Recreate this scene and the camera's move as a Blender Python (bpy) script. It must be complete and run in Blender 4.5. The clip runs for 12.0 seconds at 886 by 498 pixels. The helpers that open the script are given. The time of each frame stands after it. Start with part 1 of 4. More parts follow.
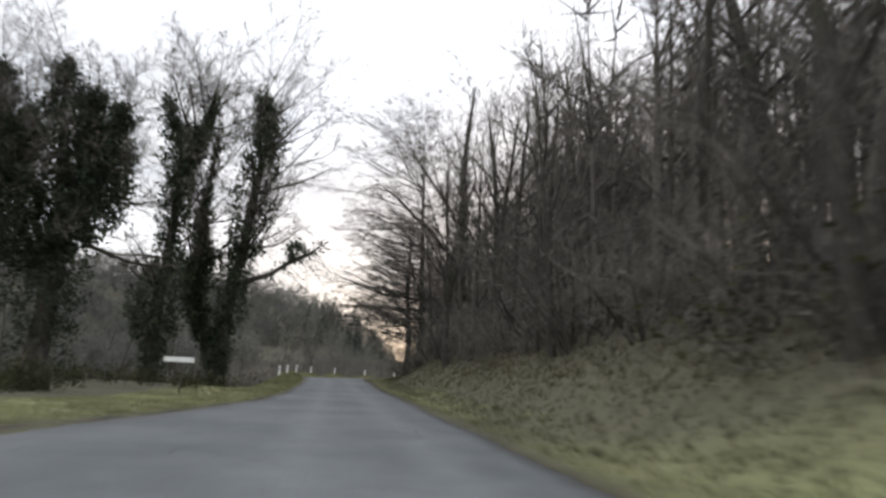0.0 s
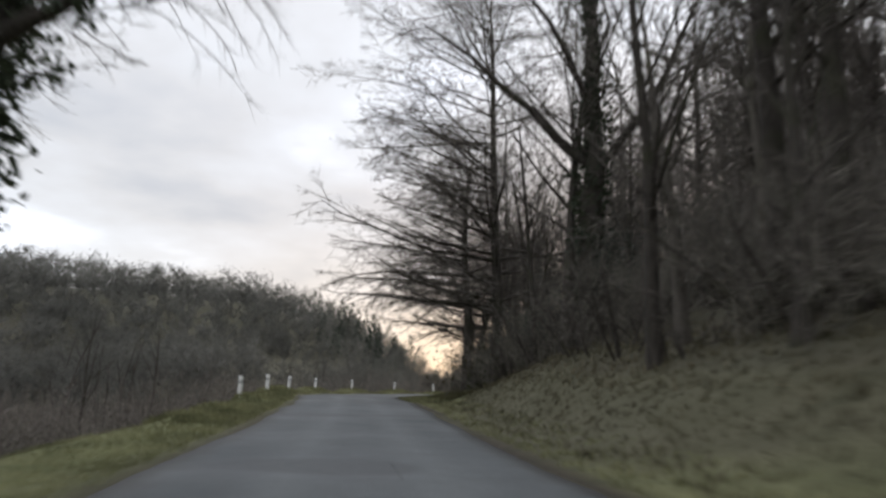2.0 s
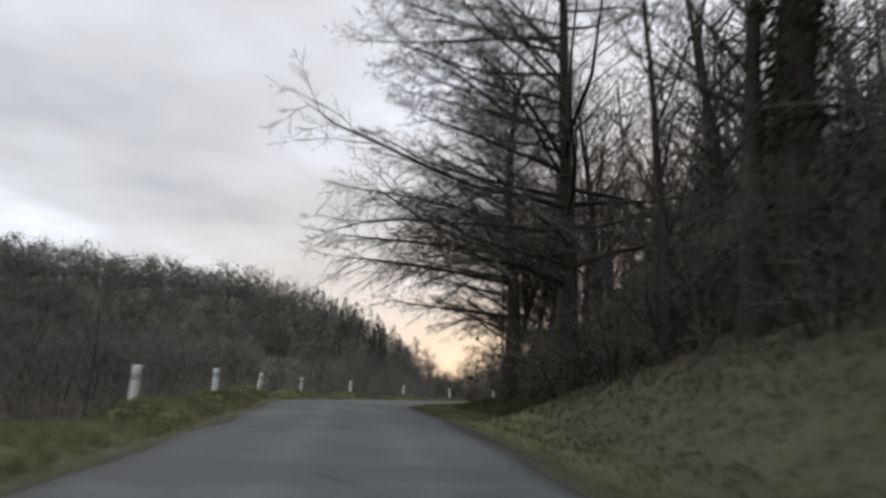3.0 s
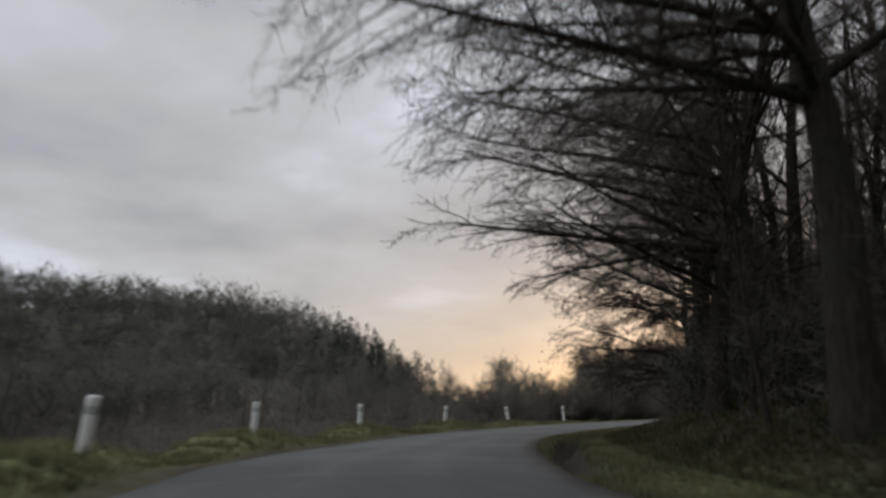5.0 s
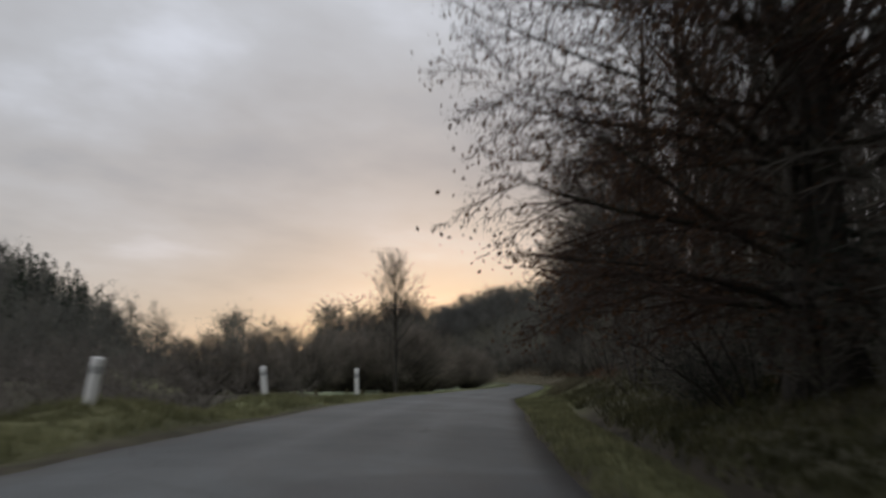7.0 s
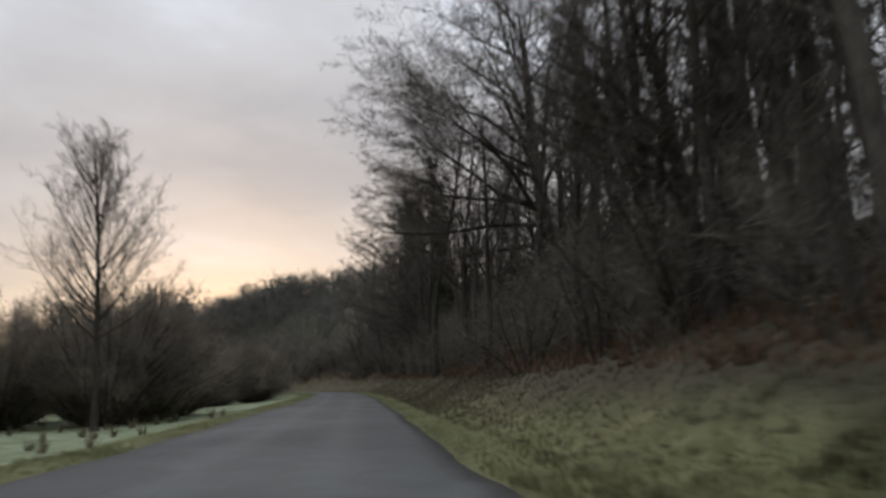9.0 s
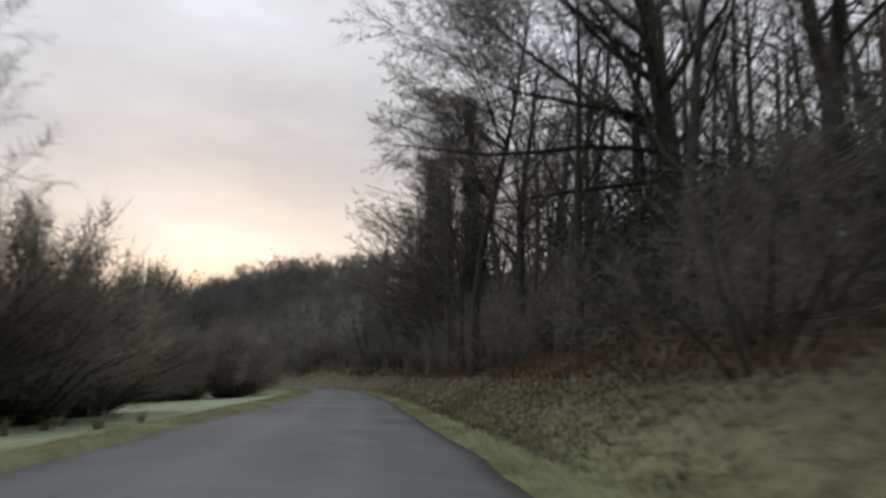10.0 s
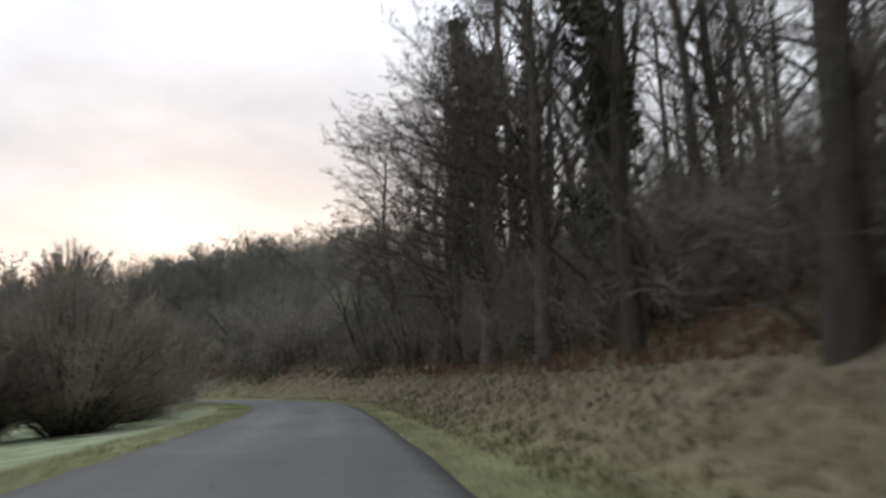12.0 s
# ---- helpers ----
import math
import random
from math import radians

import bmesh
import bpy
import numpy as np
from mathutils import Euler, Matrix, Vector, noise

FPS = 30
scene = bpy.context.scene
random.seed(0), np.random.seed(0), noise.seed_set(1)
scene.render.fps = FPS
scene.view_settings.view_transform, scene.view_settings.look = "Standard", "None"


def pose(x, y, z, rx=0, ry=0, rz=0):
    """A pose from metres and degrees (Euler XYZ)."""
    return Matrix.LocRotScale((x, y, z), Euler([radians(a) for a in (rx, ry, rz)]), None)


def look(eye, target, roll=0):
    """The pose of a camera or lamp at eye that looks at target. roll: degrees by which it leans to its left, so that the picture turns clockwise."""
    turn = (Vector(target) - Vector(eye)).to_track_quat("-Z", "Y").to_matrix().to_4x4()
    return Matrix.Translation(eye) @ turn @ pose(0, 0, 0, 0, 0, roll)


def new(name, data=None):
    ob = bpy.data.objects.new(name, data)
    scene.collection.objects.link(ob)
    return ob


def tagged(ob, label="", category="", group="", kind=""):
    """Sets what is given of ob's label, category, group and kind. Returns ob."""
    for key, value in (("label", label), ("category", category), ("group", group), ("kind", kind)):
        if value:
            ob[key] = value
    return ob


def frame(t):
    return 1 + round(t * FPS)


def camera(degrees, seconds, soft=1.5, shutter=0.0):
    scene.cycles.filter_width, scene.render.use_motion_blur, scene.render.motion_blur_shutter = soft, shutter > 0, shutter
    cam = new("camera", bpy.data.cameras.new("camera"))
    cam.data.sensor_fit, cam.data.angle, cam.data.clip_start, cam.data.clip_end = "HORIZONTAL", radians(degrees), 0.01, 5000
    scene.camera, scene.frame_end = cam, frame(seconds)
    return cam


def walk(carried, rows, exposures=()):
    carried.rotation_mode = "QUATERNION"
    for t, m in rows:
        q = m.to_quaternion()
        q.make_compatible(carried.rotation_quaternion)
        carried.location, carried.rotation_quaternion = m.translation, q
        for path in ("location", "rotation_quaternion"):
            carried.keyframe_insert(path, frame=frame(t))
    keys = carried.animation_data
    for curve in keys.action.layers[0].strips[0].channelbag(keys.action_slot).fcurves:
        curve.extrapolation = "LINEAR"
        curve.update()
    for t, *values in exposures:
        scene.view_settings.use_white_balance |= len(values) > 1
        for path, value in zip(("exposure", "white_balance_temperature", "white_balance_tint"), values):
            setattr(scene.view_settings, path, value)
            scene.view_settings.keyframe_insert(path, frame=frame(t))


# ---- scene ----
# ---- camera ----
PATH = (  # seconds, x, y, z, tilt, lean, heading
    (0.0, 0.00, 0.00, 1.15, 100.23, -2.77, -9.24),
    (0.5, 0.01, 8.39, 1.14, 100.54, -1.81, -9.19),
    (1.0, 0.28, 16.85, 1.13, 100.60, -0.35, -8.30),
    (1.5, 0.32, 25.09, 1.14, 100.84, -1.21, -8.25),
    (2.0, 0.52, 33.27, 1.12, 101.07, -1.85, -7.70),
    (2.5, 0.60, 41.21, 1.10, 101.41, -2.34, -7.96),
    (3.0, 0.94, 48.88, 1.09, 101.45, -3.22, -7.51),
    (3.2, 1.13, 51.83, 1.09, 101.64, -2.30, -7.01),
    (4.8, 0.51, 72.43, 1.28, 102.55, -0.91, -6.24),
    (5.0, 0.48, 74.89, 1.29, 102.73, -0.01, -7.66),
    (5.5, 0.83, 81.05, 1.29, 101.25, 0.35, -14.30),
    (6.0, 1.78, 87.36, 1.27, 100.26, 0.53, -19.58),
    (6.5, 3.19, 93.76, 1.24, 100.64, 0.72, -23.82),
    (6.7, 3.83, 96.35, 1.22, 100.14, -0.47, -26.09),
    (8.3, 14.17, 117.17, 1.24, 102.05, 1.41, -41.73),
    (8.6, 16.65, 120.86, 1.23, 101.51, 2.19, -44.58),
    (9.0, 20.14, 125.61, 1.20, 100.63, 1.01, -46.59),
    (9.5, 24.55, 131.34, 1.15, 100.44, -1.32, -46.19),
    (10.0, 29.13, 136.92, 1.13, 100.74, -1.79, -46.53),
    (10.5, 33.89, 142.46, 1.13, 100.68, -0.83, -47.66),
    (11.0, 38.68, 147.96, 1.14, 101.83, -0.26, -48.40),
    (11.5, 43.43, 153.50, 1.16, 101.02, 0.88, -47.43),
    (12.0, 48.12, 159.10, 1.17, 100.71, 0.64, -46.72),
)
cam = camera(64.6, 12.0, soft=2.7, shutter=0.5)
walk(cam, [(r[0], pose(*r[1:])) for r in PATH],
     exposures=[(0.0, 0.86), (1.5, 0.63), (2.5, 0.38), (3.2, 0.22), (4.8, -0.22), (6.0, -0.3), (6.7, -0.36),
                (8.3, -0.25), (9.5, 0.08), (10.5, 0.3), (12.0, 0.58)])

# ---- sky and sun ----
SUN_AZ, SUN_EL = 30.0, 4.0     # degrees from +y towards +x, degrees above the horizon


def node(tree, kind, **values):
    n = tree.nodes.new(kind)
    for key, value in values.items():
        n.inputs[key].default_value = value
    return n


def maths(tree, op, a, b=None, clamp=False):
    n = tree.nodes.new("ShaderNodeMath")
    n.operation, n.use_clamp = op, clamp
    for i, v in enumerate((a, b)):
        if v is None:
            continue
        if isinstance(v, (int, float)):
            n.inputs[i].default_value = v
        else:
            tree.links.new(v, n.inputs[i])
    return n.outputs[0]


def mixed(tree, fac, a, b, blend="MIX"):
    n = tree.nodes.new("ShaderNodeMix")
    n.data_type, n.blend_type = "RGBA", blend
    for socket, v in ((n.inputs[0], fac), (n.inputs[6], a), (n.inputs[7], b)):
        if isinstance(v, (int, float)):
            socket.default_value = v
        elif isinstance(v, tuple):
            socket.default_value = (*v, 1) if len(v) == 3 else v
        else:
            tree.links.new(v, socket)
    return n.outputs[2]


def ramp(tree, fac, stops):
    n = tree.nodes.new("ShaderNodeValToRGB")
    e = n.color_ramp.elements
    while len(e) < len(stops):
        e.new(0.5)
    for el, (at, c) in zip(e, stops):
        el.position = at
        el.color = (*c, 1) if isinstance(c, tuple) else (c, c, c, 1)
    tree.links.new(fac, n.inputs[0])
    return n.outputs[0]


def noise_of(tree, vector, scale, detail=4.0, rough=0.55):
    n = node(tree, "ShaderNodeTexNoise", Scale=scale, Detail=detail, Roughness=rough)
    if vector is not None:
        tree.links.new(vector, n.inputs["Vector"])
    return n.outputs["Fac"]


world = bpy.data.worlds.new("dusk_sky")
scene.world = world
world.use_nodes = True
wt = world.node_tree
wt.nodes.clear()
way = wt.nodes.new("ShaderNodeTexCoord").outputs["Generated"]
split = wt.nodes.new("ShaderNodeSeparateXYZ")
wt.links.new(way, split.inputs[0])
up = maths(wt, "MAXIMUM", split.outputs[2], 0.0)
# cloud sheet seen in perspective
flat = maths(wt, "ADD", up, 0.16)
cloud_v = wt.nodes.new("ShaderNodeCombineXYZ")
wt.links.new(maths(wt, "DIVIDE", split.outputs[0], flat), cloud_v.inputs[0])
wt.links.new(maths(wt, "DIVIDE", split.outputs[1], flat), cloud_v.inputs[1])
cl = noise_of(wt, cloud_v.outputs[0], 0.9, 6.0, 0.5)
clouds = ramp(wt, cl, [(0.36, (0.43, 0.45, 0.50)), (0.46, (0.55, 0.555, 0.585)), (0.55, (0.63, 0.65, 0.70)), (0.64, (0.82, 0.86, 0.96))])
# sunset glow low over the horizon, round the sun's azimuth
sx, sy = math.sin(radians(SUN_AZ)), math.cos(radians(SUN_AZ))
toward = maths(wt, "ADD", maths(wt, "MULTIPLY", split.outputs[0], sx), maths(wt, "MULTIPLY", split.outputs[1], sy))
toward = maths(wt, "POWER", maths(wt, "MAXIMUM", toward, 0.0), 5.0)
pink = maths(wt, "MULTIPLY", toward, maths(wt, "EXPONENT", maths(wt, "MULTIPLY", up, -5.0)), clamp=True)
gold = maths(wt, "MULTIPLY", toward, maths(wt, "EXPONENT", maths(wt, "MULTIPLY", up, -11.0)), clamp=True)
pink = maths(wt, "MULTIPLY", pink, maths(wt, "ADD", 0.55, maths(wt, "MULTIPLY", cl, 0.9)), clamp=True)
# an overcast sky grows lighter towards the zenith
zenith = maths(wt, "ADD", 1.0, maths(wt, "MULTIPLY", maths(wt, "MAXIMUM", maths(wt, "SUBTRACT", up, 0.3), 0.0), 0.7))
lit = wt.nodes.new("ShaderNodeCombineXYZ")
for socket in lit.inputs:
    wt.links.new(zenith, socket)
clouds = mixed(wt, 1.0, clouds, lit.outputs[0], "MULTIPLY")
colour = mixed(wt, pink, clouds, (0.80, 0.61, 0.565))
colour = mixed(wt, maths(wt, "MULTIPLY", gold, 1.0, clamp=True), colour, (0.86, 0.69, 0.465))
air = wt.nodes.new("ShaderNodeTexSky")
air.sky_type, air.sun_disc = "NISHITA", False
air.sun_elevation, air.sun_rotation = radians(SUN_EL), radians(SUN_AZ)
bg_air, bg_cloud = node(wt, "ShaderNodeBackground", Strength=0.02), node(wt, "ShaderNodeBackground", Strength=0.92)
wt.links.new(air.outputs[0], bg_air.inputs[0])
wt.links.new(colour, bg_cloud.inputs[0])
both, out = wt.nodes.new("ShaderNodeAddShader"), wt.nodes.new("ShaderNodeOutputWorld")
wt.links.new(bg_air.outputs[0], both.inputs[0])
wt.links.new(bg_cloud.outputs[0], both.inputs[1])
wt.links.new(both.outputs[0], out.inputs[0])

lamp = bpy.data.lights.new("sun", "SUN")
lamp.energy, lamp.angle, lamp.color = 0.5, radians(30), (1.0, 0.80, 0.62)
sun = new("sun", lamp)
sun.matrix_world = look((sx * 300, sy * 300, 300 * math.tan(radians(SUN_EL))), (0, 0, 0))


# ---- materials ----
def material(name, rough=0.9, metal=0.0):
    m = bpy.data.materials.new(name)
    m.use_nodes = True
    t = m.node_tree
    b = t.nodes["Principled BSDF"]
    b.inputs["Roughness"].default_value, b.inputs["Metallic"].default_value = rough, metal
    b.inputs["Specular IOR Level"].default_value = 0.3
    place = t.nodes.new("ShaderNodeTexCoord").outputs["Object"]
    return m, t, b, place


def bump(t, b, height, strength, distance=0.05):
    n = node(t, "ShaderNodeBump", Strength=strength, Distance=distance)
    t.links.new(height, n.inputs["Height"])
    t.links.new(n.outputs[0], b.inputs["Normal"])


def two_tone(name, dark, light, scale, fine, rough=0.9, relief=0.4, vary=0.35, sheer=0.0):
    """A natural surface: patches at one scale, grain at another, and a shift from thing to thing; sheer lets light into thin blades."""
    m, t, b, place = material(name, rough)
    big, small = noise_of(t, place, scale, 3), noise_of(t, place, fine, 4)
    c = mixed(t, ramp(t, big, [(0.35, 0.0), (0.65, 1.0)]), dark, light)
    g = ramp(t, small, [(0.3, 0.55), (0.7, 1.3)])
    c = mixed(t, 0.8, c, g, "MULTIPLY")
    info = t.nodes.new("ShaderNodeObjectInfo").outputs["Random"]
    isl = t.nodes.new("ShaderNodeNewGeometry").outputs["Random Per Island"]
    k = maths(t, "ADD", 1 - vary, maths(t, "MULTIPLY", maths(t, "ADD", info, isl), vary))
    v = t.nodes.new("ShaderNodeCombineColor")
    for s in v.inputs:
        if s.name in ("Red", "Green", "Blue"):
            t.links.new(k, s)
    c = mixed(t, 1.0, c, v.outputs[0], "MULTIPLY")
    t.links.new(c, b.inputs["Base Color"])
    bump(t, b, small, relief)
    if sheer:
        thin, blend = t.nodes.new("ShaderNodeBsdfTranslucent"), node(t, "ShaderNodeMixShader", Fac=sheer)
        t.links.new(c, thin.inputs[0])
        t.links.new(b.outputs[0], blend.inputs[1])
        t.links.new(thin.outputs[0], blend.inputs[2])
        t.links.new(blend.outputs[0], t.nodes["Material Output"].inputs[0])
    return m


def bark_material(name, dark, light, moss):
    m, t, b, place = material(name, 0.95)
    stretch = node(t, "ShaderNodeMapping", Scale=(9, 9, 1.6))
    t.links.new(place, stretch.inputs[0])
    ridge = noise_of(t, stretch.outputs[0], 1.4, 6, 0.65)
    patch = noise_of(t, place, 0.7, 3)
    c = mixed(t, ramp(t, ridge, [(0.3, 0.0), (0.7, 1.0)]), dark, light)
    c = mixed(t, ramp(t, patch, [(0.5, 0.0), (0.68, 0.75)]), c, moss)
    t.links.new(c, b.inputs["Base Color"])
    bump(t, b, ridge, 0.8, 0.06)
    return m


BARK = bark_material("bark", (0.028, 0.025, 0.022), (0.092, 0.080, 0.068), (0.050, 0.054, 0.028))
BARK_PALE = bark_material("pale_bark", (0.060, 0.052, 0.045), (0.19, 0.17, 0.145), (0.085, 0.085, 0.05))
TWIG = two_tone("twigs", (0.112, 0.100, 0.088), (0.23, 0.207, 0.182), 0.4, 6, relief=0.1, sheer=0.3)
# paler than TWIG: veiling glare over the undergrowth put into the colour
GLARE_HAZEL = two_tone("glare_paled_hazel", (0.14, 0.129, 0.11), (0.27, 0.25, 0.21), 0.4, 6, relief=0.1, sheer=0.3)
WILLOW = two_tone("willow_twigs", (0.165, 0.147, 0.122), (0.31, 0.275, 0.23), 0.4, 6, relief=0.1, sheer=0.5)
# canopy shade put into the colour: much darker than the verge grass
SHADE_SEDGE = two_tone("shade_darkened_sedge", (0.055, 0.055, 0.026), (0.125, 0.118, 0.06), 0.45, 9, relief=0.1, vary=0.45, sheer=0.2)
TWIG_RED = two_tone("reddish_twigs", (0.070, 0.045, 0.036), (0.14, 0.10, 0.08), 0.4, 6, relief=0.1, sheer=0.3)
IVY = two_tone("ivy_leaves", (0.030, 0.042, 0.025), (0.075, 0.092, 0.052), 0.8, 9, rough=0.55, relief=0.1, vary=0.45, sheer=0.25)
HOLLY_LEAF = two_tone("holly_leaves", (0.016, 0.026, 0.018), (0.042, 0.058, 0.040), 0.8, 9, rough=0.4, relief=0.1, vary=0.4, sheer=0.1)
BRAMBLE = two_tone("bramble", (0.030, 0.038, 0.018), (0.085, 0.080, 0.040), 0.5, 7, relief=0.1, vary=0.45, sheer=0.3)
DEAD_LEAF = two_tone("dead_beech_leaves", (0.11, 0.060, 0.035), (0.24, 0.14, 0.085), 0.8, 9, relief=0.1, vary=0.4, sheer=0.4)
BRACKEN = two_tone("dead_bracken", (0.14, 0.080, 0.048), (0.29, 0.19, 0.125), 0.5, 8, relief=0.1, vary=0.3, sheer=0.25)
FROST_GRASS = two_tone("frosted_grass", (0.22, 0.24, 0.125), (0.44, 0.46, 0.28), 0.45, 9, relief=0.1, vary=0.35, sheer=0.35)
GRASS = two_tone("verge_grass", (0.14, 0.142, 0.074), (0.30, 0.30, 0.165), 0.45, 9, relief=0.1, vary=0.45, sheer=0.4)
DRY_GRASS = two_tone("dry_grass", (0.13, 0.115, 0.072), (0.26, 0.23, 0.155), 0.5, 9, relief=0.1, vary=0.3, sheer=0.2)
# distance haze put into the base colour: greyed, with its darks lifted
HAZED_TWIG = two_tone("hazed_far_twigs", (0.125, 0.124, 0.112), (0.195, 0.192, 0.172), 0.03, 0.5, relief=0.0, vary=0.18, sheer=0.5)
# olive by nature, its colour darkened further for the shade of the wood
SHADED_BANK_GRASS = two_tone("bank_grass", (0.068, 0.063, 0.038), (0.14, 0.128, 0.078), 0.45, 9, relief=0.1, vary=0.3, sheer=0.2)
CONIFER = two_tone("conifer_needles", (0.040, 0.052, 0.042), (0.075, 0.092, 0.070), 0.03, 0.4, relief=0.0, vary=0.4, sheer=0.4)


def asphalt_material():
    m, t, b, place = material("worn_asphalt", 0.72)
    big, mid, grit = noise_of(t, place, 0.22, 4), noise_of(t, place, 1.7, 4), noise_of(t, place, 60, 3)
    c = mixed(t, ramp(t, big, [(0.35, 0.0), (0.68, 1.0)]), (0.100, 0.110, 0.113), (0.164, 0.176, 0.178))
    # worn wheel tracks, damp crumbling edges, mended patches and cracks
    lane = t.nodes.new("ShaderNodeAttribute")
    lane.attribute_name = "lane"
    pos = t.nodes.new("ShaderNodeSeparateColor")
    t.links.new(lane.outputs["Color"], pos.inputs[0])
    off = maths(t, "ABSOLUTE", maths(t, "SUBTRACT", pos.outputs["Red"], 0.5))
    track = maths(t, "ABSOLUTE", maths(t, "SUBTRACT", off, 0.115))
    c = mixed(t, ramp(t, track, [(0.0, 0.55), (0.075, 0.0)]), c, (0.182, 0.195, 0.197))
    c = mixed(t, ramp(t, maths(t, "ADD", pos.outputs["Blue"], maths(t, "MULTIPLY", mid, 0.5)), [(0.25, 0.75), (0.75, 0.0)]), c, (0.085, 0.082, 0.074))
    repair = noise_of(t, place, 0.11, 1)
    c = mixed(t, ramp(t, repair, [(0.60, 0.0), (0.612, 0.5)]), c, (0.10, 0.102, 0.105))
    net = t.nodes.new("ShaderNodeTexVoronoi")
    net.feature = "DISTANCE_TO_EDGE"
    net.inputs["Scale"].default_value = 0.55
    t.links.new(place, net.inputs["Vector"])
    crack = maths(t, "MULTIPLY", ramp(t, net.outputs["Distance"], [(0.0, 1.0), (0.012, 0.0)]), ramp(t, noise_of(t, place, 0.4, 3), [(0.5, 0.0), (0.6, 0.6)]))
    c = mixed(t, crack, c, (0.05, 0.05, 0.048))
    c = mixed(t, 0.6, c, ramp(t, mid, [(0.3, 0.72), (0.7, 1.22)]), "MULTIPLY")
    c = mixed(t, 0.7, c, ramp(t, grit, [(0.3, 0.6), (0.7, 1.35)]), "MULTIPLY")
    t.links.new(c, b.inputs["Base Color"])
    t.links.new(ramp(t, mid, [(0.3, 0.72), (0.7, 0.92)]), b.inputs["Roughness"])
    bump(t, b, grit, 0.35, 0.01)
    return m


ASPHALT = asphalt_material()


def ground_material():
    """Cover: red is leaf litter, green is frosted meadow, blue is bare mud; the rest is grass."""
    m, t, b, place = material("ground_cover", 0.95)
    cover = t.nodes.new("ShaderNodeAttribute")
    cover.attribute_name = "cover"
    part_of = t.nodes.new("ShaderNodeSeparateColor")
    t.links.new(cover.outputs["Color"], part_of.inputs[0])
    big, mid, fine = noise_of(t, place, 0.12, 4), noise_of(t, place, 1.1, 5), noise_of(t, place, 14, 4)
    spots = ramp(t, mid, [(0.28, 0.0), (0.72, 1.0)])
    grass = mixed(t, spots, (0.125, 0.135, 0.062), (0.27, 0.28, 0.135))
    grass = mixed(t, ramp(t, big, [(0.45, 0.0), (0.65, 0.5)]), grass, (0.20, 0.17, 0.085))
    litter = mixed(t, spots, (0.054, 0.050, 0.034), (0.118, 0.107, 0.071))
    straw = mixed(t, spots, (0.13, 0.112, 0.075), (0.255, 0.22, 0.15))
    litter = mixed(t, ramp(t, big, [(0.45, 0.0), (0.62, 0.5)]), litter, (0.105, 0.104, 0.070))
    frost = mixed(t, spots, (0.21, 0.26, 0.145), (0.42, 0.475, 0.315))
    mud = mixed(t, spots, (0.030, 0.026, 0.020), (0.075, 0.062, 0.045))
    jitter = maths(t, "MULTIPLY", maths(t, "SUBTRACT", mid, 0.5), 0.45)
    c = grass
    for socket, paint in (("Red", litter), ("Green", frost), ("Blue", mud)):
        f = maths(t, "ADD", part_of.outputs[socket], maths(t, "MULTIPLY", jitter, maths(t, "MULTIPLY", part_of.outputs[socket], 1.0)), clamp=True)
        c = mixed(t, f, c, paint)
    c = mixed(t, maths(t, "MULTIPLY", cover.outputs["Alpha"], 0.85), c, straw)
    c = mixed(t, 0.75, c, ramp(t, fine, [(0.3, 0.7), (0.7, 1.22)]), "MULTIPLY")
    t.links.new(c, b.inputs["Base Color"])
    bump(t, b, fine, 0.35, 0.05)
    return m


GROUND = ground_material()


def post_paint():
    m, t, b, place = material("chalky_white_paint", 0.7)
    big, fine = noise_of(t, place, 3, 4), noise_of(t, place, 25, 4)
    c = mixed(t, ramp(t, big, [(0.52, 0.0), (0.74, 0.5)]), (0.88, 0.87, 0.85), (0.58, 0.57, 0.50))
    c = mixed(t, 0.5, c, ramp(t, fine, [(0.3, 0.9), (0.7, 1.03)]), "MULTIPLY")
    t.links.new(c, b.inputs["Base Color"])
    bump(t, b, fine, 0.25, 0.01)
    return m


WHITE = post_paint()
GREY_BAND = two_tone("grey_reflector", (0.48, 0.48, 0.47), (0.58, 0.58, 0.57), 4, 30, rough=0.4, relief=0.1, vary=0.1)
STAKE = two_tone("weathered_stake", (0.06, 0.05, 0.04), (0.12, 0.10, 0.08), 3, 30, relief=0.3)


# ---- meshes ----
def mesh_of(name, verts, faces, mat, smooth=False):
    me = bpy.data.meshes.new(name)
    me.from_pydata(verts, [], faces)
    me.materials.append(mat)
    if smooth:
        me.polygons.foreach_set("use_smooth", [True] * len(me.polygons))
    me.update()
    return me


def triangles(name, points, mat):
    """One mesh out of an array of triangles, shape (n, 3, 3)."""
    n = len(points)
    me = bpy.data.meshes.new(name)
    me.vertices.add(n * 3)
    me.vertices.foreach_set("co", np.asarray(points, dtype=np.float32).ravel())
    me.loops.add(n * 3)
    me.loops.foreach_set("vertex_index", np.arange(n * 3, dtype=np.int32))
    me.polygons.add(n)
    me.polygons.foreach_set("loop_start", np.arange(0, n * 3, 3, dtype=np.int32))
    me.materials.append(mat)
    me.update(calc_edges=True)
    return me


def child(name, me, parent, label=""):
    ob = new(name, me)
    ob.parent = parent
    return tagged(ob, label)


def part(name, bm, mat, parent, label=""):
    me = bpy.data.meshes.new(name)
    bm.to_mesh(me)
    bm.free()
    me.materials.append(mat)
    return child(name, me, parent, label)


